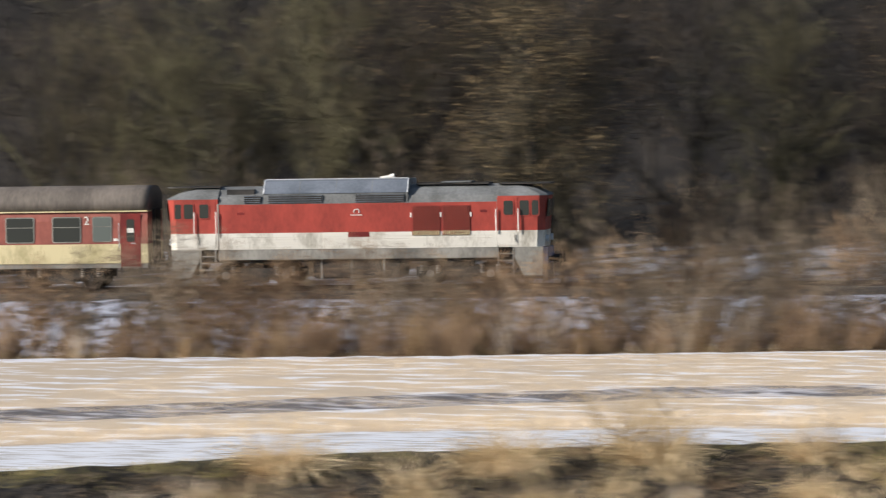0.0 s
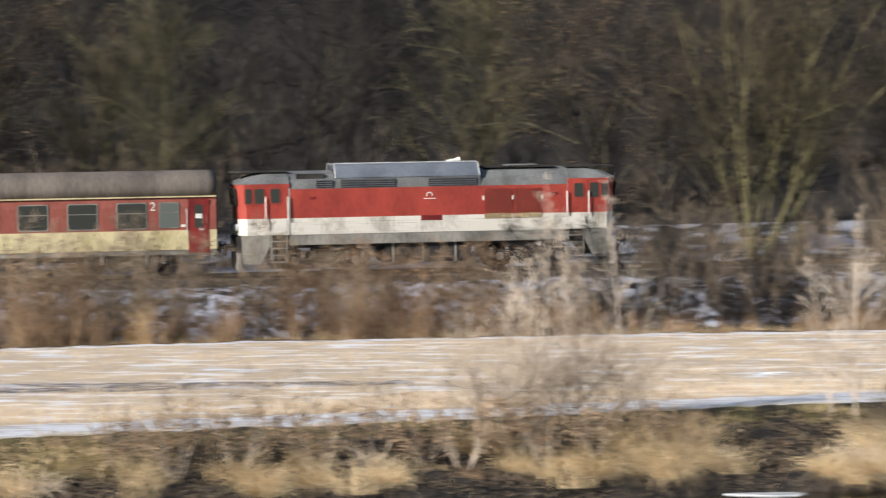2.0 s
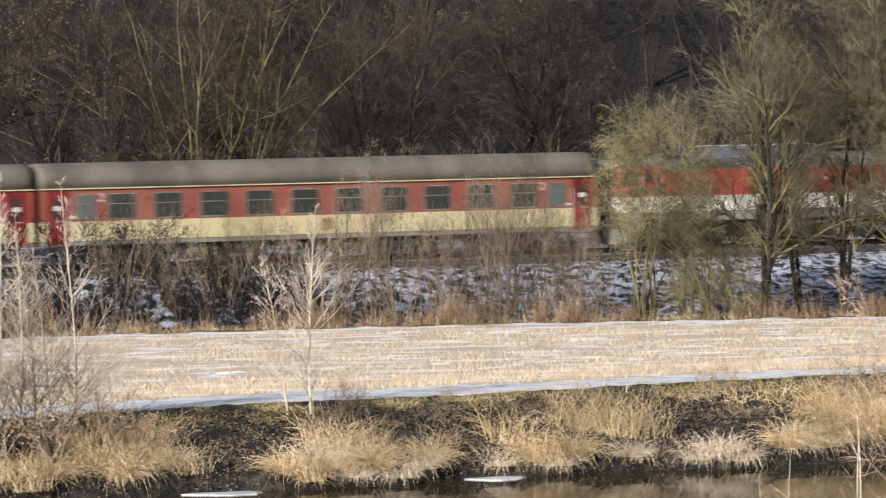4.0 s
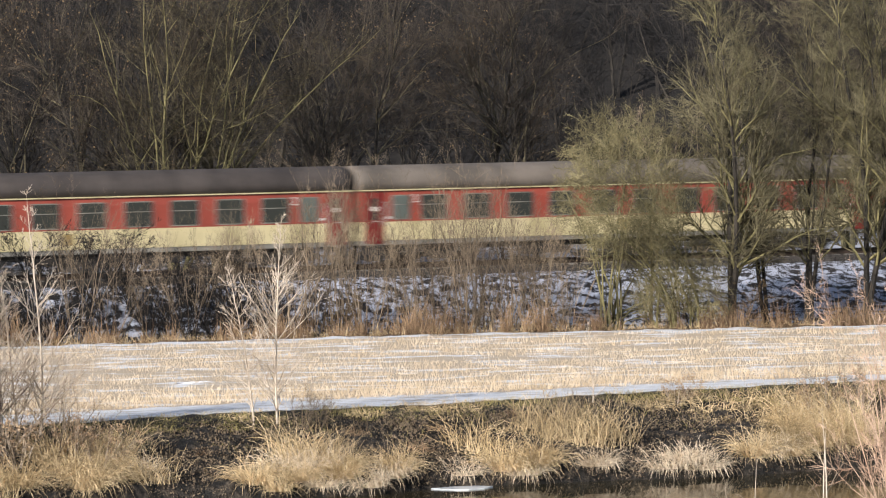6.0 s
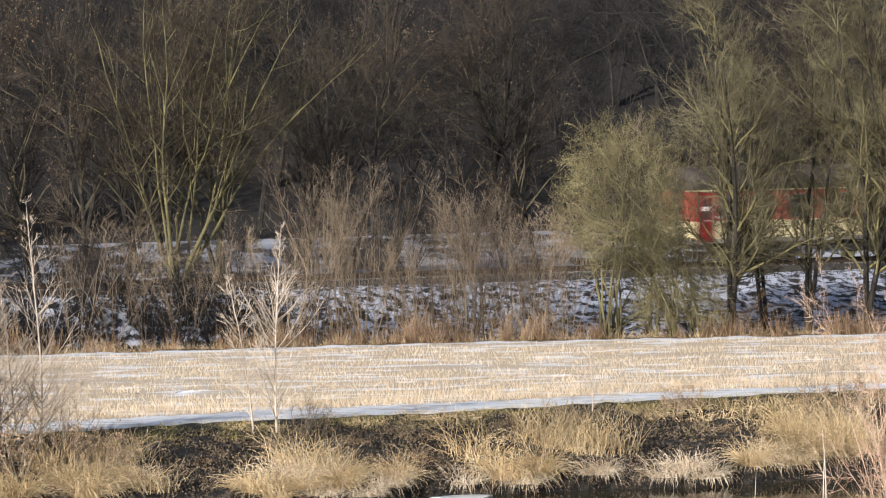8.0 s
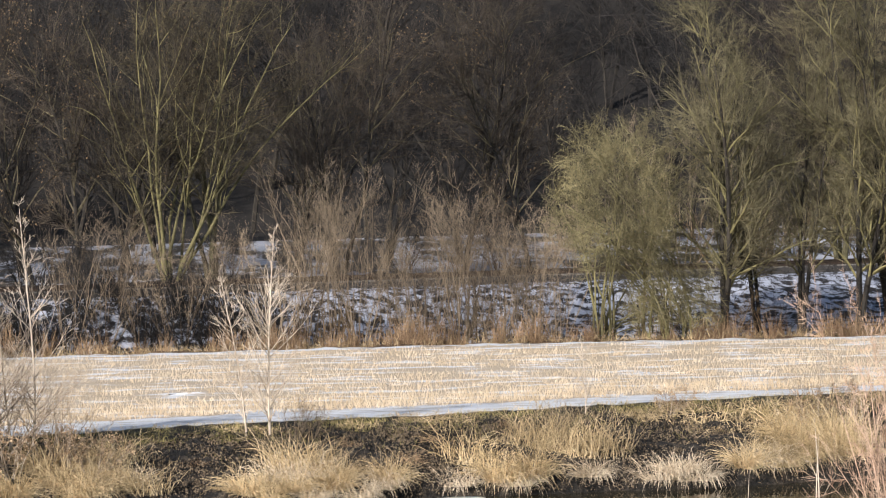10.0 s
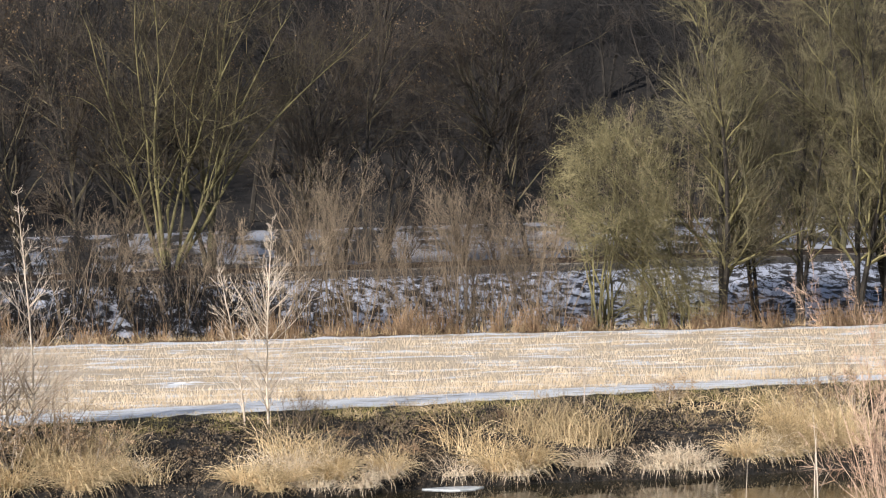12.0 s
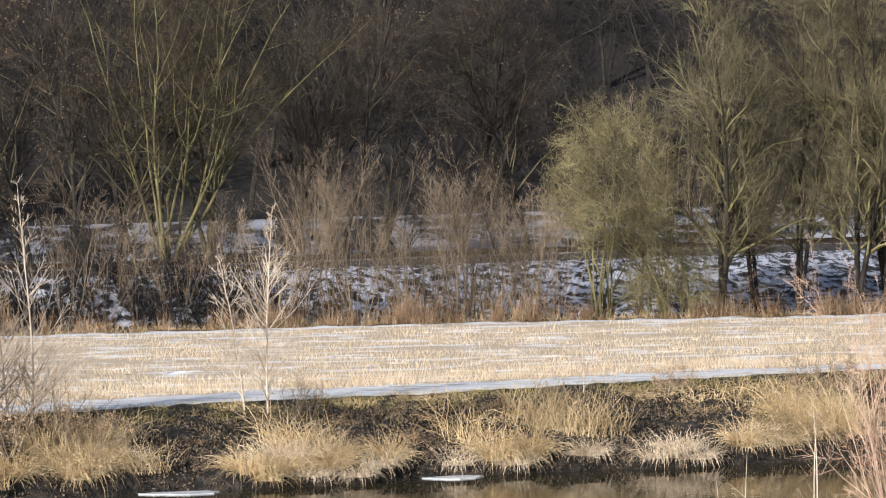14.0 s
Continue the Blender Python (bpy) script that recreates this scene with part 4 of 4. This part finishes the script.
def whip(seed, height, count, reach, radius, bark, twig, lo=0.05, twigs=7, tilt=(0.6, 1.0)):
    """A young tree: one straight leader with slender side branches that turn upwards."""
    rng = np.random.default_rng(seed)
    trunk, crown = Growth(), Growth()
    p0, r0 = shoot(rng, np.array([[0, 0, -0.12]]), np.array([[rng.normal() * 0.05, rng.normal() * 0.05, 1.0]]), np.array([height]), np.array([radius]), 12, 0.025, 0.01, 0.12)
    trunk.tubes(p0, r0, 6)
    s, w, ln, rd = sprout(rng, p0, r0, count, lo, tilt, reach, 0.45, np.array([height]))
    k = s[:, 2] / height
    ln = ln * np.where(k < 0.3, 0.65 + 1.15 * k, 1.0) * np.clip(1.35 * (1.1 - k), 0.2, 1.0)
    p1, r1 = shoot(rng, s, w, ln, np.maximum(rd, 0.004 + 0.004 * (1 - k)), 6, 0.06, 0.06, 0.4)
    crown.tubes(p1, r1, 4)
    s, w, ln, rd = sprout(rng, p1, r1, twigs, 0.15, (0.4, 0.8), 0.42, 0.6, ln)
    p2, r2 = shoot(rng, s, w, ln, np.full(len(s), 0.0052), 4, 0.08, 0.06, 0.5)
    crown.tubes(p2, r2, 3)
    s, w, ln, rd = sprout(rng, p2, r2, 2, 0.2, (0.4, 0.8), 0.5, 0.6, ln)
    p3, r3 = shoot(rng, s, w, ln, np.full(len(s), 0.0044), 2, 0.08, 0.06, 0.5)
    crown.tubes(p3, r3, 3)
    return trunk.mesh("trunk", bark), crown.mesh("crown", twig), None


def build_saplings():
    """Young trees on the bank of the pond."""
    birch = [tree_thing("birch_sapling", whip(101 + i, h, n, rc, rd, pale_twig, pale_twig), "young birch with pale twigs on the pond bank", "tree", "saplings on the bank")
             for i, (h, n, rc, rd) in enumerate(((5.9, 62, 0.33, 0.040), (5.2, 44, 0.29, 0.030), (6.8, 44, 0.29, 0.038)))]
    fan = tree_thing("bank_shrub", bare_tree(102, 4.4, 10, 0.85, 8, 4, 2, 0.028, pale_twig, pale_twig, lo=0.15, fine=0.0055, lift=0.05, up=(0.3, 0.7), reach=0.4, cuts=3, bend=0.6, sides=3, core=4), "wide pale shrub of bare branches on the bank", "shrub", "shrubs on the bank")
    wild = tree_thing("bank_shrub", bare_tree(103, 2.4, 9, 0.9, 6, 3, 4, 0.028, rod_twig, rod_twig, lo=0.1, fine=0.006, lift=0.04, reach=0.5, cuts=3, sides=3, core=4), "bare pale shrub leaning over the pond bank", "shrub", "shrubs on the bank")
    pink = tree_thing("willow_shrub", bare_tree(104, 5.6, 8, 0.3, 12, 6, 7, 0.03, pink_twig, pink_twig, lo=0.15, fine=0.0045, lift=0.06, reach=0.34, cuts=3), "reddish leafless willow shrub on the near shore", "shrub", "willows on the near shore")
    stick = tree_thing("bare_sapling", whip(107, 3.4, 5, 0.3, 0.022, pale_twig, pale_twig, 0.4, 2), "thin bare sapling on the near shore", "tree", "saplings on the near shore")
    for kind, deg, off, size, turn in ((0, 0.80, 1.5, 1.0, 0), (1, 0.38, 1.3, 0.92, 90), (2, -3.50, 1.5, 1.0, 20), (1, -3.85, 1.8, 1.05, 140), (0, -4.15, 1.3, 0.95, 260), (2, -4.5, 1.6, 0.88, 50),
                                       (2, -4.95, 1.4, 1.02, 80), (1, -5.15, 2.0, 1.0, 200), (0, -5.5, 1.7, 0.85, 20), (1, -6.1, 2.0, 0.75, 20), (1, 6.55, 1.0, 0.5, 10), (1, -3.05, 1.2, 0.5, 60)):
        x, y = spot(deg, on_bank(off))
        plant(birch[kind], x, y, turn, size)
    for deg, off, size in ((-4.1, 1.9, 0.85), (-4.9, 1.8, 0.9), (-5.7, 2.2, 0.8)):
        x, y = spot(deg, on_bank(off))
        plant(fan, x, y, rnd.uniform(0, 360), size)
    for deg, off, size in ((-11.2, 2.6, 1.0), (-9.6, 3.0, 1.1), (-12.0, 3.2, 0.9), (-7.4, 2.6, 1.0), (-6.0, 3.0, 1.1), (-4.6, 3.2, 1.0), (-3.3, 3.4, 1.0), (1.25, 1.9, 0.6), (1.5, 2.1, 0.5), (11.0, 3.5, 0.8), (-16.2, 2.4, 0.6), (5.9, 3.2, 0.55)):
        x, y = spot(deg, on_bank(off))
        plant(wild, x, y, rnd.uniform(0, 360), size)
    leafy = tree_thing("bank_shrub", bare_tree(105, 2.6, 8, 0.7, 6, 4, 5, 0.035, pale_twig, rod_twig, lo=0.15, fine=0.007, lift=0.04, reach=0.45, cuts=3, sides=3, core=5, leaf=0.7, leaf_mat=orange_leaf), "pale shrub with withered orange leaves on the bank", "shrub", "shrubs on the bank")
    for deg, off, size in ((-8.0, 3.4, 0.7), (-7.0, 3.8, 0.6), (-5.4, 3.6, 0.7), (-4.9, 4.2, 0.6), (-10.4, 3.8, 0.7), (-9.0, 4.2, 0.7), (8.07, 1.6, 0.38), (-3.9, 4.0, 0.6), (-12.6, 3.6, 0.6), (-11.6, 4.0, 0.7), (10.6, 4.2, 0.5), (11.4, 3.6, 0.5), (-6.3, 4.2, 0.7), (-2.9, 3.8, 0.55), (-2.4, 4.2, 0.5)):
        x, y = spot(deg, on_bank(off))
        plant(leafy, x, y, rnd.uniform(0, 360), size)
    away(leafy)
    y = 53.0
    x = y * math.tan(radians(12.3))
    for dx, dy, size in ((0.15, 0, 1.2), (0.8, 1.2, 1.3)):
        ob = copy_thing(pink, pose(x + dx, y + dy, ground_z(x + dx, y + dy) - 0.05, 0, 0, 120 * dx))
        ob.scale = (0.6 * size, 0.6 * size, size * 1.05)
    for deg, size, turn in ((8.95, 0.92, 0), (9.35, 1.0, 120), (10.6, 1.25, 40), (10.85, 1.15, 220)):
        y = float(water_edge(50 * math.tan(radians(deg)))) - 30.4
        plant(stick, y * math.tan(radians(deg)), y, turn, size)
    for pr in (*birch, fan, wild, pink, stick):
        away(pr)


def blades(rng, at, height, radius, pts, lean, droop, wobble=0.1):
    n = len(at)
    way = np.concatenate([rng.normal(size=(n, 2)) * lean, np.ones((n, 1))], 1)
    way /= np.linalg.norm(way, axis=1, keepdims=True)
    return shoot(rng, at, way, height, np.full(n, radius) * rng.uniform(0.7, 1.3, n), pts, wobble, -droop, 0.4)


def tussock(seed, mat, height, count, radius, lean, droop, label, bias=(0, 0), name="grass_tussock", group="tussocks on the bank", thick=0.008, mop=0.0):
    """Blades that rise from a patch, lean outwards and hang over."""
    rng = np.random.default_rng(seed)
    g = Growth()
    a, r = rng.uniform(0, 2 * np.pi, count), radius * np.sqrt(rng.uniform(0, 1, count))
    at = np.stack([1.4 * r * np.cos(a), r * np.sin(a), np.full(count, -0.08)], 1)
    out = np.stack([np.cos(a), np.sin(a)], 1) * (mop * r / radius)[:, None]
    way = np.concatenate([rng.normal(size=(count, 2)) * lean + out + np.array(bias), np.ones((count, 1))], 1)
    way /= np.linalg.norm(way, axis=1, keepdims=True)
    h = height * rng.beta(1.3, 1.8, count) * 1.8
    d, line = way.copy(), [at]
    pull = rng.uniform(0.3, 1.7, count)[:, None] * droop
    for i in range(4):
        d = d + rng.normal(size=(count, 3)) * 0.17 + np.array([0, 0, -1.0]) * pull * (0.4 + 0.4 * i)
        d /= np.linalg.norm(d, axis=1, keepdims=True)
        line.append(line[-1] + d * (h / 4)[:, None])
    g.tubes(np.stack(line, 1), (thick * rng.uniform(0.6, 1.4, count))[:, None] * np.linspace(1, 0.5, 5), 3)
    return tagged(new(name, g.mesh(name, mat)), label, "grass" if name == "grass_tussock" else "reeds", group)


def build_tussocks():
    mop = [tussock(201, straw, 1.0, 640, 0.34, 0.22, 0.38, "arching tussock of dry golden grass at the waterline", (0, -0.12), thick=0.0075, mop=0.75),
           tussock(202, tan_straw, 0.9, 640, 0.40, 0.25, 0.42, "drooping tussock of dry yellow grass at the waterline", (0.1, -0.12), thick=0.0075, mop=0.7),
           tussock(203, pale_straw, 0.75, 520, 0.45, 0.3, 0.5, "low mop of bleached dry grass at the waterline", (-0.1, -0.15), thick=0.0075, mop=0.8)]
    stand = [tussock(204, tan_straw, 1.2, 170, 0.5, 0.30, 0.22, "upright stand of dry yellow stalks on the pond bank", thick=0.008),
             tussock(205, straw, 1.1, 150, 0.55, 0.36, 0.24, "upright stand of brown dry stalks on the pond bank", thick=0.008)]
    short = [tussock(211, green_blade, 0.34, 240, 0.50, 0.5, 0.4, "short olive grass tussock on the bank", (0, -0.2), mop=0.4),
             tussock(212, tan_straw, 0.40, 220, 0.42, 0.4, 0.5, "short yellowish grass tussock on the bank", (0.1, -0.2), mop=0.5),
             tussock(213, brown_reed, 0.5, 170, 0.45, 0.6, 0.35, "brown withered weeds on the bank"),
             tussock(214, litter_leaf, 0.5, 200, 0.5, 0.7, 0.35, "dark brown withered weeds on the bank")]
    r = random.Random(5)

    def put(proto, x, f, size):
        w, pn = float(water_edge(x)), float(path_near(x))
        plant(proto, x, w + 0.15 + (pn - w - 0.4) * f, r.uniform(-50, 50), size)

    # A fringe of short grass along the path, withered weeds below it, tussocks by the water.
    for k in range(80):
        put(r.choice((short[0], short[0], short[1], short[2])), r.uniform(-36, 21), r.uniform(0.78, 0.97), r.uniform(0.5, 1.0))
    for k in range(105):
        put(r.choice((short[2], short[3], short[3], short[1])), r.uniform(-36, 21), r.uniform(0.2, 0.8), r.uniform(0.35, 0.9))
    for k in range(62):
        x = -36 + 0.56 * k + r.uniform(-0.3, 0.3)
        if math.sin(x * 0.9) + math.sin(x * 2.3 + 1) > -0.7:
            put(r.choice(mop + stand), x, r.uniform(0.0, 0.55), r.uniform(0.55, 1.05))
    by_water = ((0.35, 0.05), (0.75, 0.02), (1.2, 0.06), (1.6, 0.03), (2.0, 0.06), (2.35, 0.02), (2.75, 0.05), (3.0, 0.1), (0.9, 0.2), (1.5, 0.22), (2.1, 0.2), (4.2, 0.04), (5.0, 0.05), (5.3, 0.03), (5.65, 0.06), (6.75, 0.05),
                (8.0, 0.03), (8.4, 0.05), (8.7, 0.02), (9.7, 0.06), (10.1, 0.1), (10.4, 0.05), (10.9, 0.12), (11.4, 0.15), (11.8, 0.12), (11.1, 0.3), (11.6, 0.4), (10.8, 0.4), (11.3, 0.55), (11.8, 0.6), (11.9, 0.3), (10.5, 0.25), (-2.6, 0.1), (-1.9, 0.2), (-2.2, 0.35), (-3.0, 0.25))
    for deg, f in by_water:
        x = 81 * math.tan(radians(deg))
        put(r.choice(mop), x, f, r.uniform(0.62, 0.95) * (1.25 if 4.9 < deg < 5.7 else 1))
    for deg, f in ((1.0, 0.35), (1.35, 0.3), (1.8, 0.3), (5.7, 0.5), (5.95, 0.35), (6.2, 0.45), (6.5, 0.3), (6.8, 0.4), (7.1, 0.3), (6.4, 0.6), (11.2, 0.5), (11.6, 0.6), (10.7, 0.55), (11.9, 0.4), (4.4, 0.3), (-2.0, 0.5), (-2.5, 0.45)):
        put(r.choice(stand), 82 * math.tan(radians(deg)), f, r.uniform(0.7, 1.1))
    for deg, f in ((8.8, 0.75), (8.5, 0.85), (9.4, 0.8), (9.9, 0.85), (10.3, 0.8), (9.6, 0.6)):
        put(short[1], 85 * math.tan(radians(deg)), f, r.uniform(1.1, 1.6))
    for deg, off, proto, size in ((-19.5, 1.3, stand[0], 1.9), (-19.3, 1.6, mop[0], 1.3), (-26.1, 1.8, mop[0], 1.4), (-21.9, 1.8, mop[0], 1.3), (-22.3, 2.2, mop[1], 1.2), (-16.5, 1.6, mop[0], 1.1)):
        x, y = spot(deg, on_bank(off))
        plant(proto, x, y, r.uniform(-40, 40), size)
    for k in range(10):
        x, y = spot(-15.2 + 0.3 * k, on_bank(r.uniform(1.4, 3.4)))
        plant(short[k % 2], x, y, r.uniform(-40, 40), r.uniform(1.5, 2.2))
    for pr in mop + stand + short:
        away(pr)


def build_reed_clumps():
    """Tall reeds at the end of the field."""
    kinds = [tussock(221 + i, mat, h, n, 0.3, 0.1, 0.02, lb, (0, 0), "reed_clump", "reed clumps at the field's end", 0.012)
             for i, (mat, h, n, lb) in enumerate(((gold_reed, 1.7, 90, "tall clump of golden withered reeds"), (brown_reed, 1.4, 100, "clump of brown withered reeds"), (wheat_twig, 2.1, 60, "tall clump of pale bare reeds")))]
    r = random.Random(9)
    for k in range(64):
        deg = -31 + 0.36 * k + r.uniform(-0.2, 0.2)
        if math.sin(deg * 2.1) + math.sin(deg * 0.9 + 1) < -1.0:
            continue
        x, y = spot(deg, in_ditch(r.uniform(0.3, 2.2)))
        plant(kinds[r.choice((0, 0, 1, 2))], x, y, r.uniform(0, 360), r.uniform(0.6, 1.15))
    for deg in (-4.2, -3.9, -3.2, 3.3, 3.6, 4.0, 5.0, 5.4, 5.7, 9.0, 11.0):
        x, y = spot(deg, in_ditch(r.uniform(0.5, 2.0)))
        plant(kinds[1], x, y, r.uniform(0, 360), r.uniform(0.5, 0.85))
    for pr in kinds:
        away(pr)


def scatter(name, mat, label, rng, x, y, height, radius, pts, lean, droop, category):
    z = np.array([ground_z(a, b) for a, b in zip(x, y)]) - 0.03
    g = Growth()
    p, q = blades(rng, np.stack([x, y, z], 1), height, radius, pts, lean, droop)
    g.tubes(p, q, 3)
    return tagged(new(name, g.mesh(name, mat)), label, category, kind="stuff")


def build_grasses():
    rng = np.random.default_rng(300)
    n = 90000
    x = rng.uniform(-50, 28, n)
    f = rng.uniform(0, 1, n)
    y = path_far(x) + 0.1 + f ** 1.25 * (field_end(x) - 2.2 - path_far(x))
    patch = np.sin(x * 0.35 + 2 * np.sin(y * 0.5)) + np.sin(y * 1.3 + x * 0.22) + rng.normal(size=n) * 0.5
    keep = patch > -1.1 - 0.8 * (f < 0.2)
    x, y, f = x[keep], y[keep], f[keep]
    scatter("stubble", pale_straw, "pale dry stubble standing in snow on the field", rng, x, y, rng.uniform(0.06, 0.2, len(x)) * (1 + 0.7 * (f < 0.2)), 0.010, 2, 0.3, 0.0, "stubble")
    n = 26000
    x = rng.uniform(-62, 30, n)
    y = field_end(x) + np.abs(rng.normal(size=n)) * 1.3 + 0.2
    clump = np.sin(x * 1.1) + np.sin(x * 2.7 + 2) + 0.8 * np.sin(x * 0.37) + 0.9 * np.sin(x * 7.3 + 2 * np.sin(x)) + rng.normal(size=n) * 0.7
    k = (clump > 0.4) & ((x < -8) | (rng.random(n) < 0.85))
    x, y, clump = x[k], y[k], clump[k]
    west = np.clip((-6 - x) / 8, 0, 1)
    high = (0.4 + 0.3 * rng.uniform(0, 1, len(x)) * (1.2 + clump)) * (1 + 1.3 * west) * rng.uniform(0.5, 1.2, len(x))
    scatter("reeds", brown_reed, "brown withered reeds along the field's end", rng, x, y, high, 0.011, 3, 0.33, 0.04, "reeds")
    n = 5000
    x = rng.uniform(-62, 30, n)
    y = field_end(x) + np.abs(rng.normal(size=n)) * 0.9 + 0.2
    scatter("dry_grass", tan_straw, "tan dry grass along the field's end", rng, x, y, rng.uniform(0.15, 0.6, n), 0.010, 3, 0.6, 0.1, "grass")
    n = 24000
    x = rng.uniform(-40, 24, n)
    w, pn = water_edge(x) + 0.2, path_near(x)
    y = w + (pn - w) * rng.beta(5.5, 1.2, n)
    k = np.sin(x * 1.9 + 1.5 * np.sin(y * 1.4)) + np.sin(y * 2.6 + x * 0.8) + rng.normal(size=n) * 0.9 > -0.2
    x, y, n = x[k], y[k], int(k.sum())
    scatter("bank_grass", green_blade, "short olive winter grass on the bank", rng, x, y, rng.uniform(0.08, 0.25, n), 0.009, 2, 0.6, 0.0, "grass")
    n = 9000
    x = rng.uniform(-42, 24, n)
    y = np.where(rng.random(n) < 0.7, path_near(x) + 0.15 + rng.normal(size=n) * 0.28, path_far(x) + rng.normal(size=n) * 0.25)
    k = np.sin(x * 2.9) + np.sin(x * 7.1 + 1) + rng.normal(size=n) * 0.8 > 0
    x, y, n = x[k], y[k], int(k.sum())
    scatter("verge_grass", tan_straw, "thin tufts of dry grass along the snowy path's edges", rng, x, y, rng.uniform(0.05, 0.18, n), 0.009, 2, 0.7, 0.0, "grass")
    n = 11000
    x = rng.uniform(-36, 22, n)
    w, pn = water_edge(x) + 0.1, path_near(x)
    y = w + (pn - w) * rng.uniform(0, 0.95, n)
    k = np.sin(x * 1.3 + 1.5 * np.sin(y * 1.7 + 2)) + np.sin(y * 2.2 - x * 0.9) + rng.normal(size=n) * 0.4 > 0.3
    x, y, n = x[k], y[k], int(k.sum())
    scatter("dead_stalks", tan_twig, "tangle of dead stalks and twigs on the bank", rng, x, y, rng.uniform(0.15, 0.6, n), 0.008, 2, 1.4, 0.0, "dead stalks")
    n = 100000
    x = rng.uniform(-38, 22, n)
    w, pn = water_edge(x) + 0.05, path_near(x)
    y = w + (pn - 0.9 - w) * rng.uniform(0, 1, n)
    z = np.array([ground_z(a, b) for a, b in zip(x, y)]) + rng.uniform(0.0, 0.12, n)
    g = Growth()
    g.leaves(np.stack([x, y, z], 1), 0.07, rng)
    tagged(new("leaf_litter", g.mesh("leaf_litter", litter_leaf)), "dark brown fallen leaves covering the bank", "fallen leaves", kind="stuff")
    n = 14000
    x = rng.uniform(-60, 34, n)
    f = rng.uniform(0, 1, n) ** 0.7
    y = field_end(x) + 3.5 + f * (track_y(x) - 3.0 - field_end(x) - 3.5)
    scatter("slope_weeds", shaded_twig, "dark weeds poking through the snow on the embankment", rng, x, y, rng.uniform(0.15, 0.55, n), 0.010, 2, 0.4, 0.0, "weeds")


def build_ice():
    for x, y, a, b in ((5.85, 80.9, 0.75, 0.35), (-1.1, 79.0, 0.95, 0.3)):
        ring = []
        for k in range(18):
            t = 2 * math.pi * k / 18
            q = 1 + 0.18 * math.sin(3 * t + x) + 0.1 * math.sin(7 * t)
            ring.append((x + a * q * math.cos(t), y + b * q * math.sin(t)))
        bm = loft(bmesh.new(), [[(u, v, z) for u, v in ring] for z in (-1.62, -1.57)])
        bmesh.ops.recalc_face_normals(bm, faces=bm.faces)
        me = bpy.data.meshes.new("ice_sheet")
        bm.to_mesh(me)
        bm.free()
        me.materials.append(ice)
        tagged(new("ice_sheet", me), "thin white sheet of ice at the water's edge", "ice", "ice at the shore")


build_woods()
build_thickets()
build_willows()
build_saplings()
build_tussocks()
build_reed_clumps()
build_grasses()
build_ice()


def on_track(s):
    """The pose of a vehicle s metres along the track."""
    return pose(s * math.cos(TRACK_TURN), TRACK_Y + s * math.sin(TRACK_TURN), RAIL, 0, 0, math.degrees(TRACK_TURN))


def motions():
    speed, first = 19.3, -62.23
    way = lambda t: first + speed * t + 0.04 * max(0.0, t - 4.0) ** 2
    times = [0.5 * i for i in range(29)]
    walk(loco, [(t, on_track(way(t))) for t in times])
    for i, c in enumerate(coaches):
        walk(c, [(t, on_track(way(t) - 0.75 - 11.9 - 24.07 * i)) for t in times])


motions()
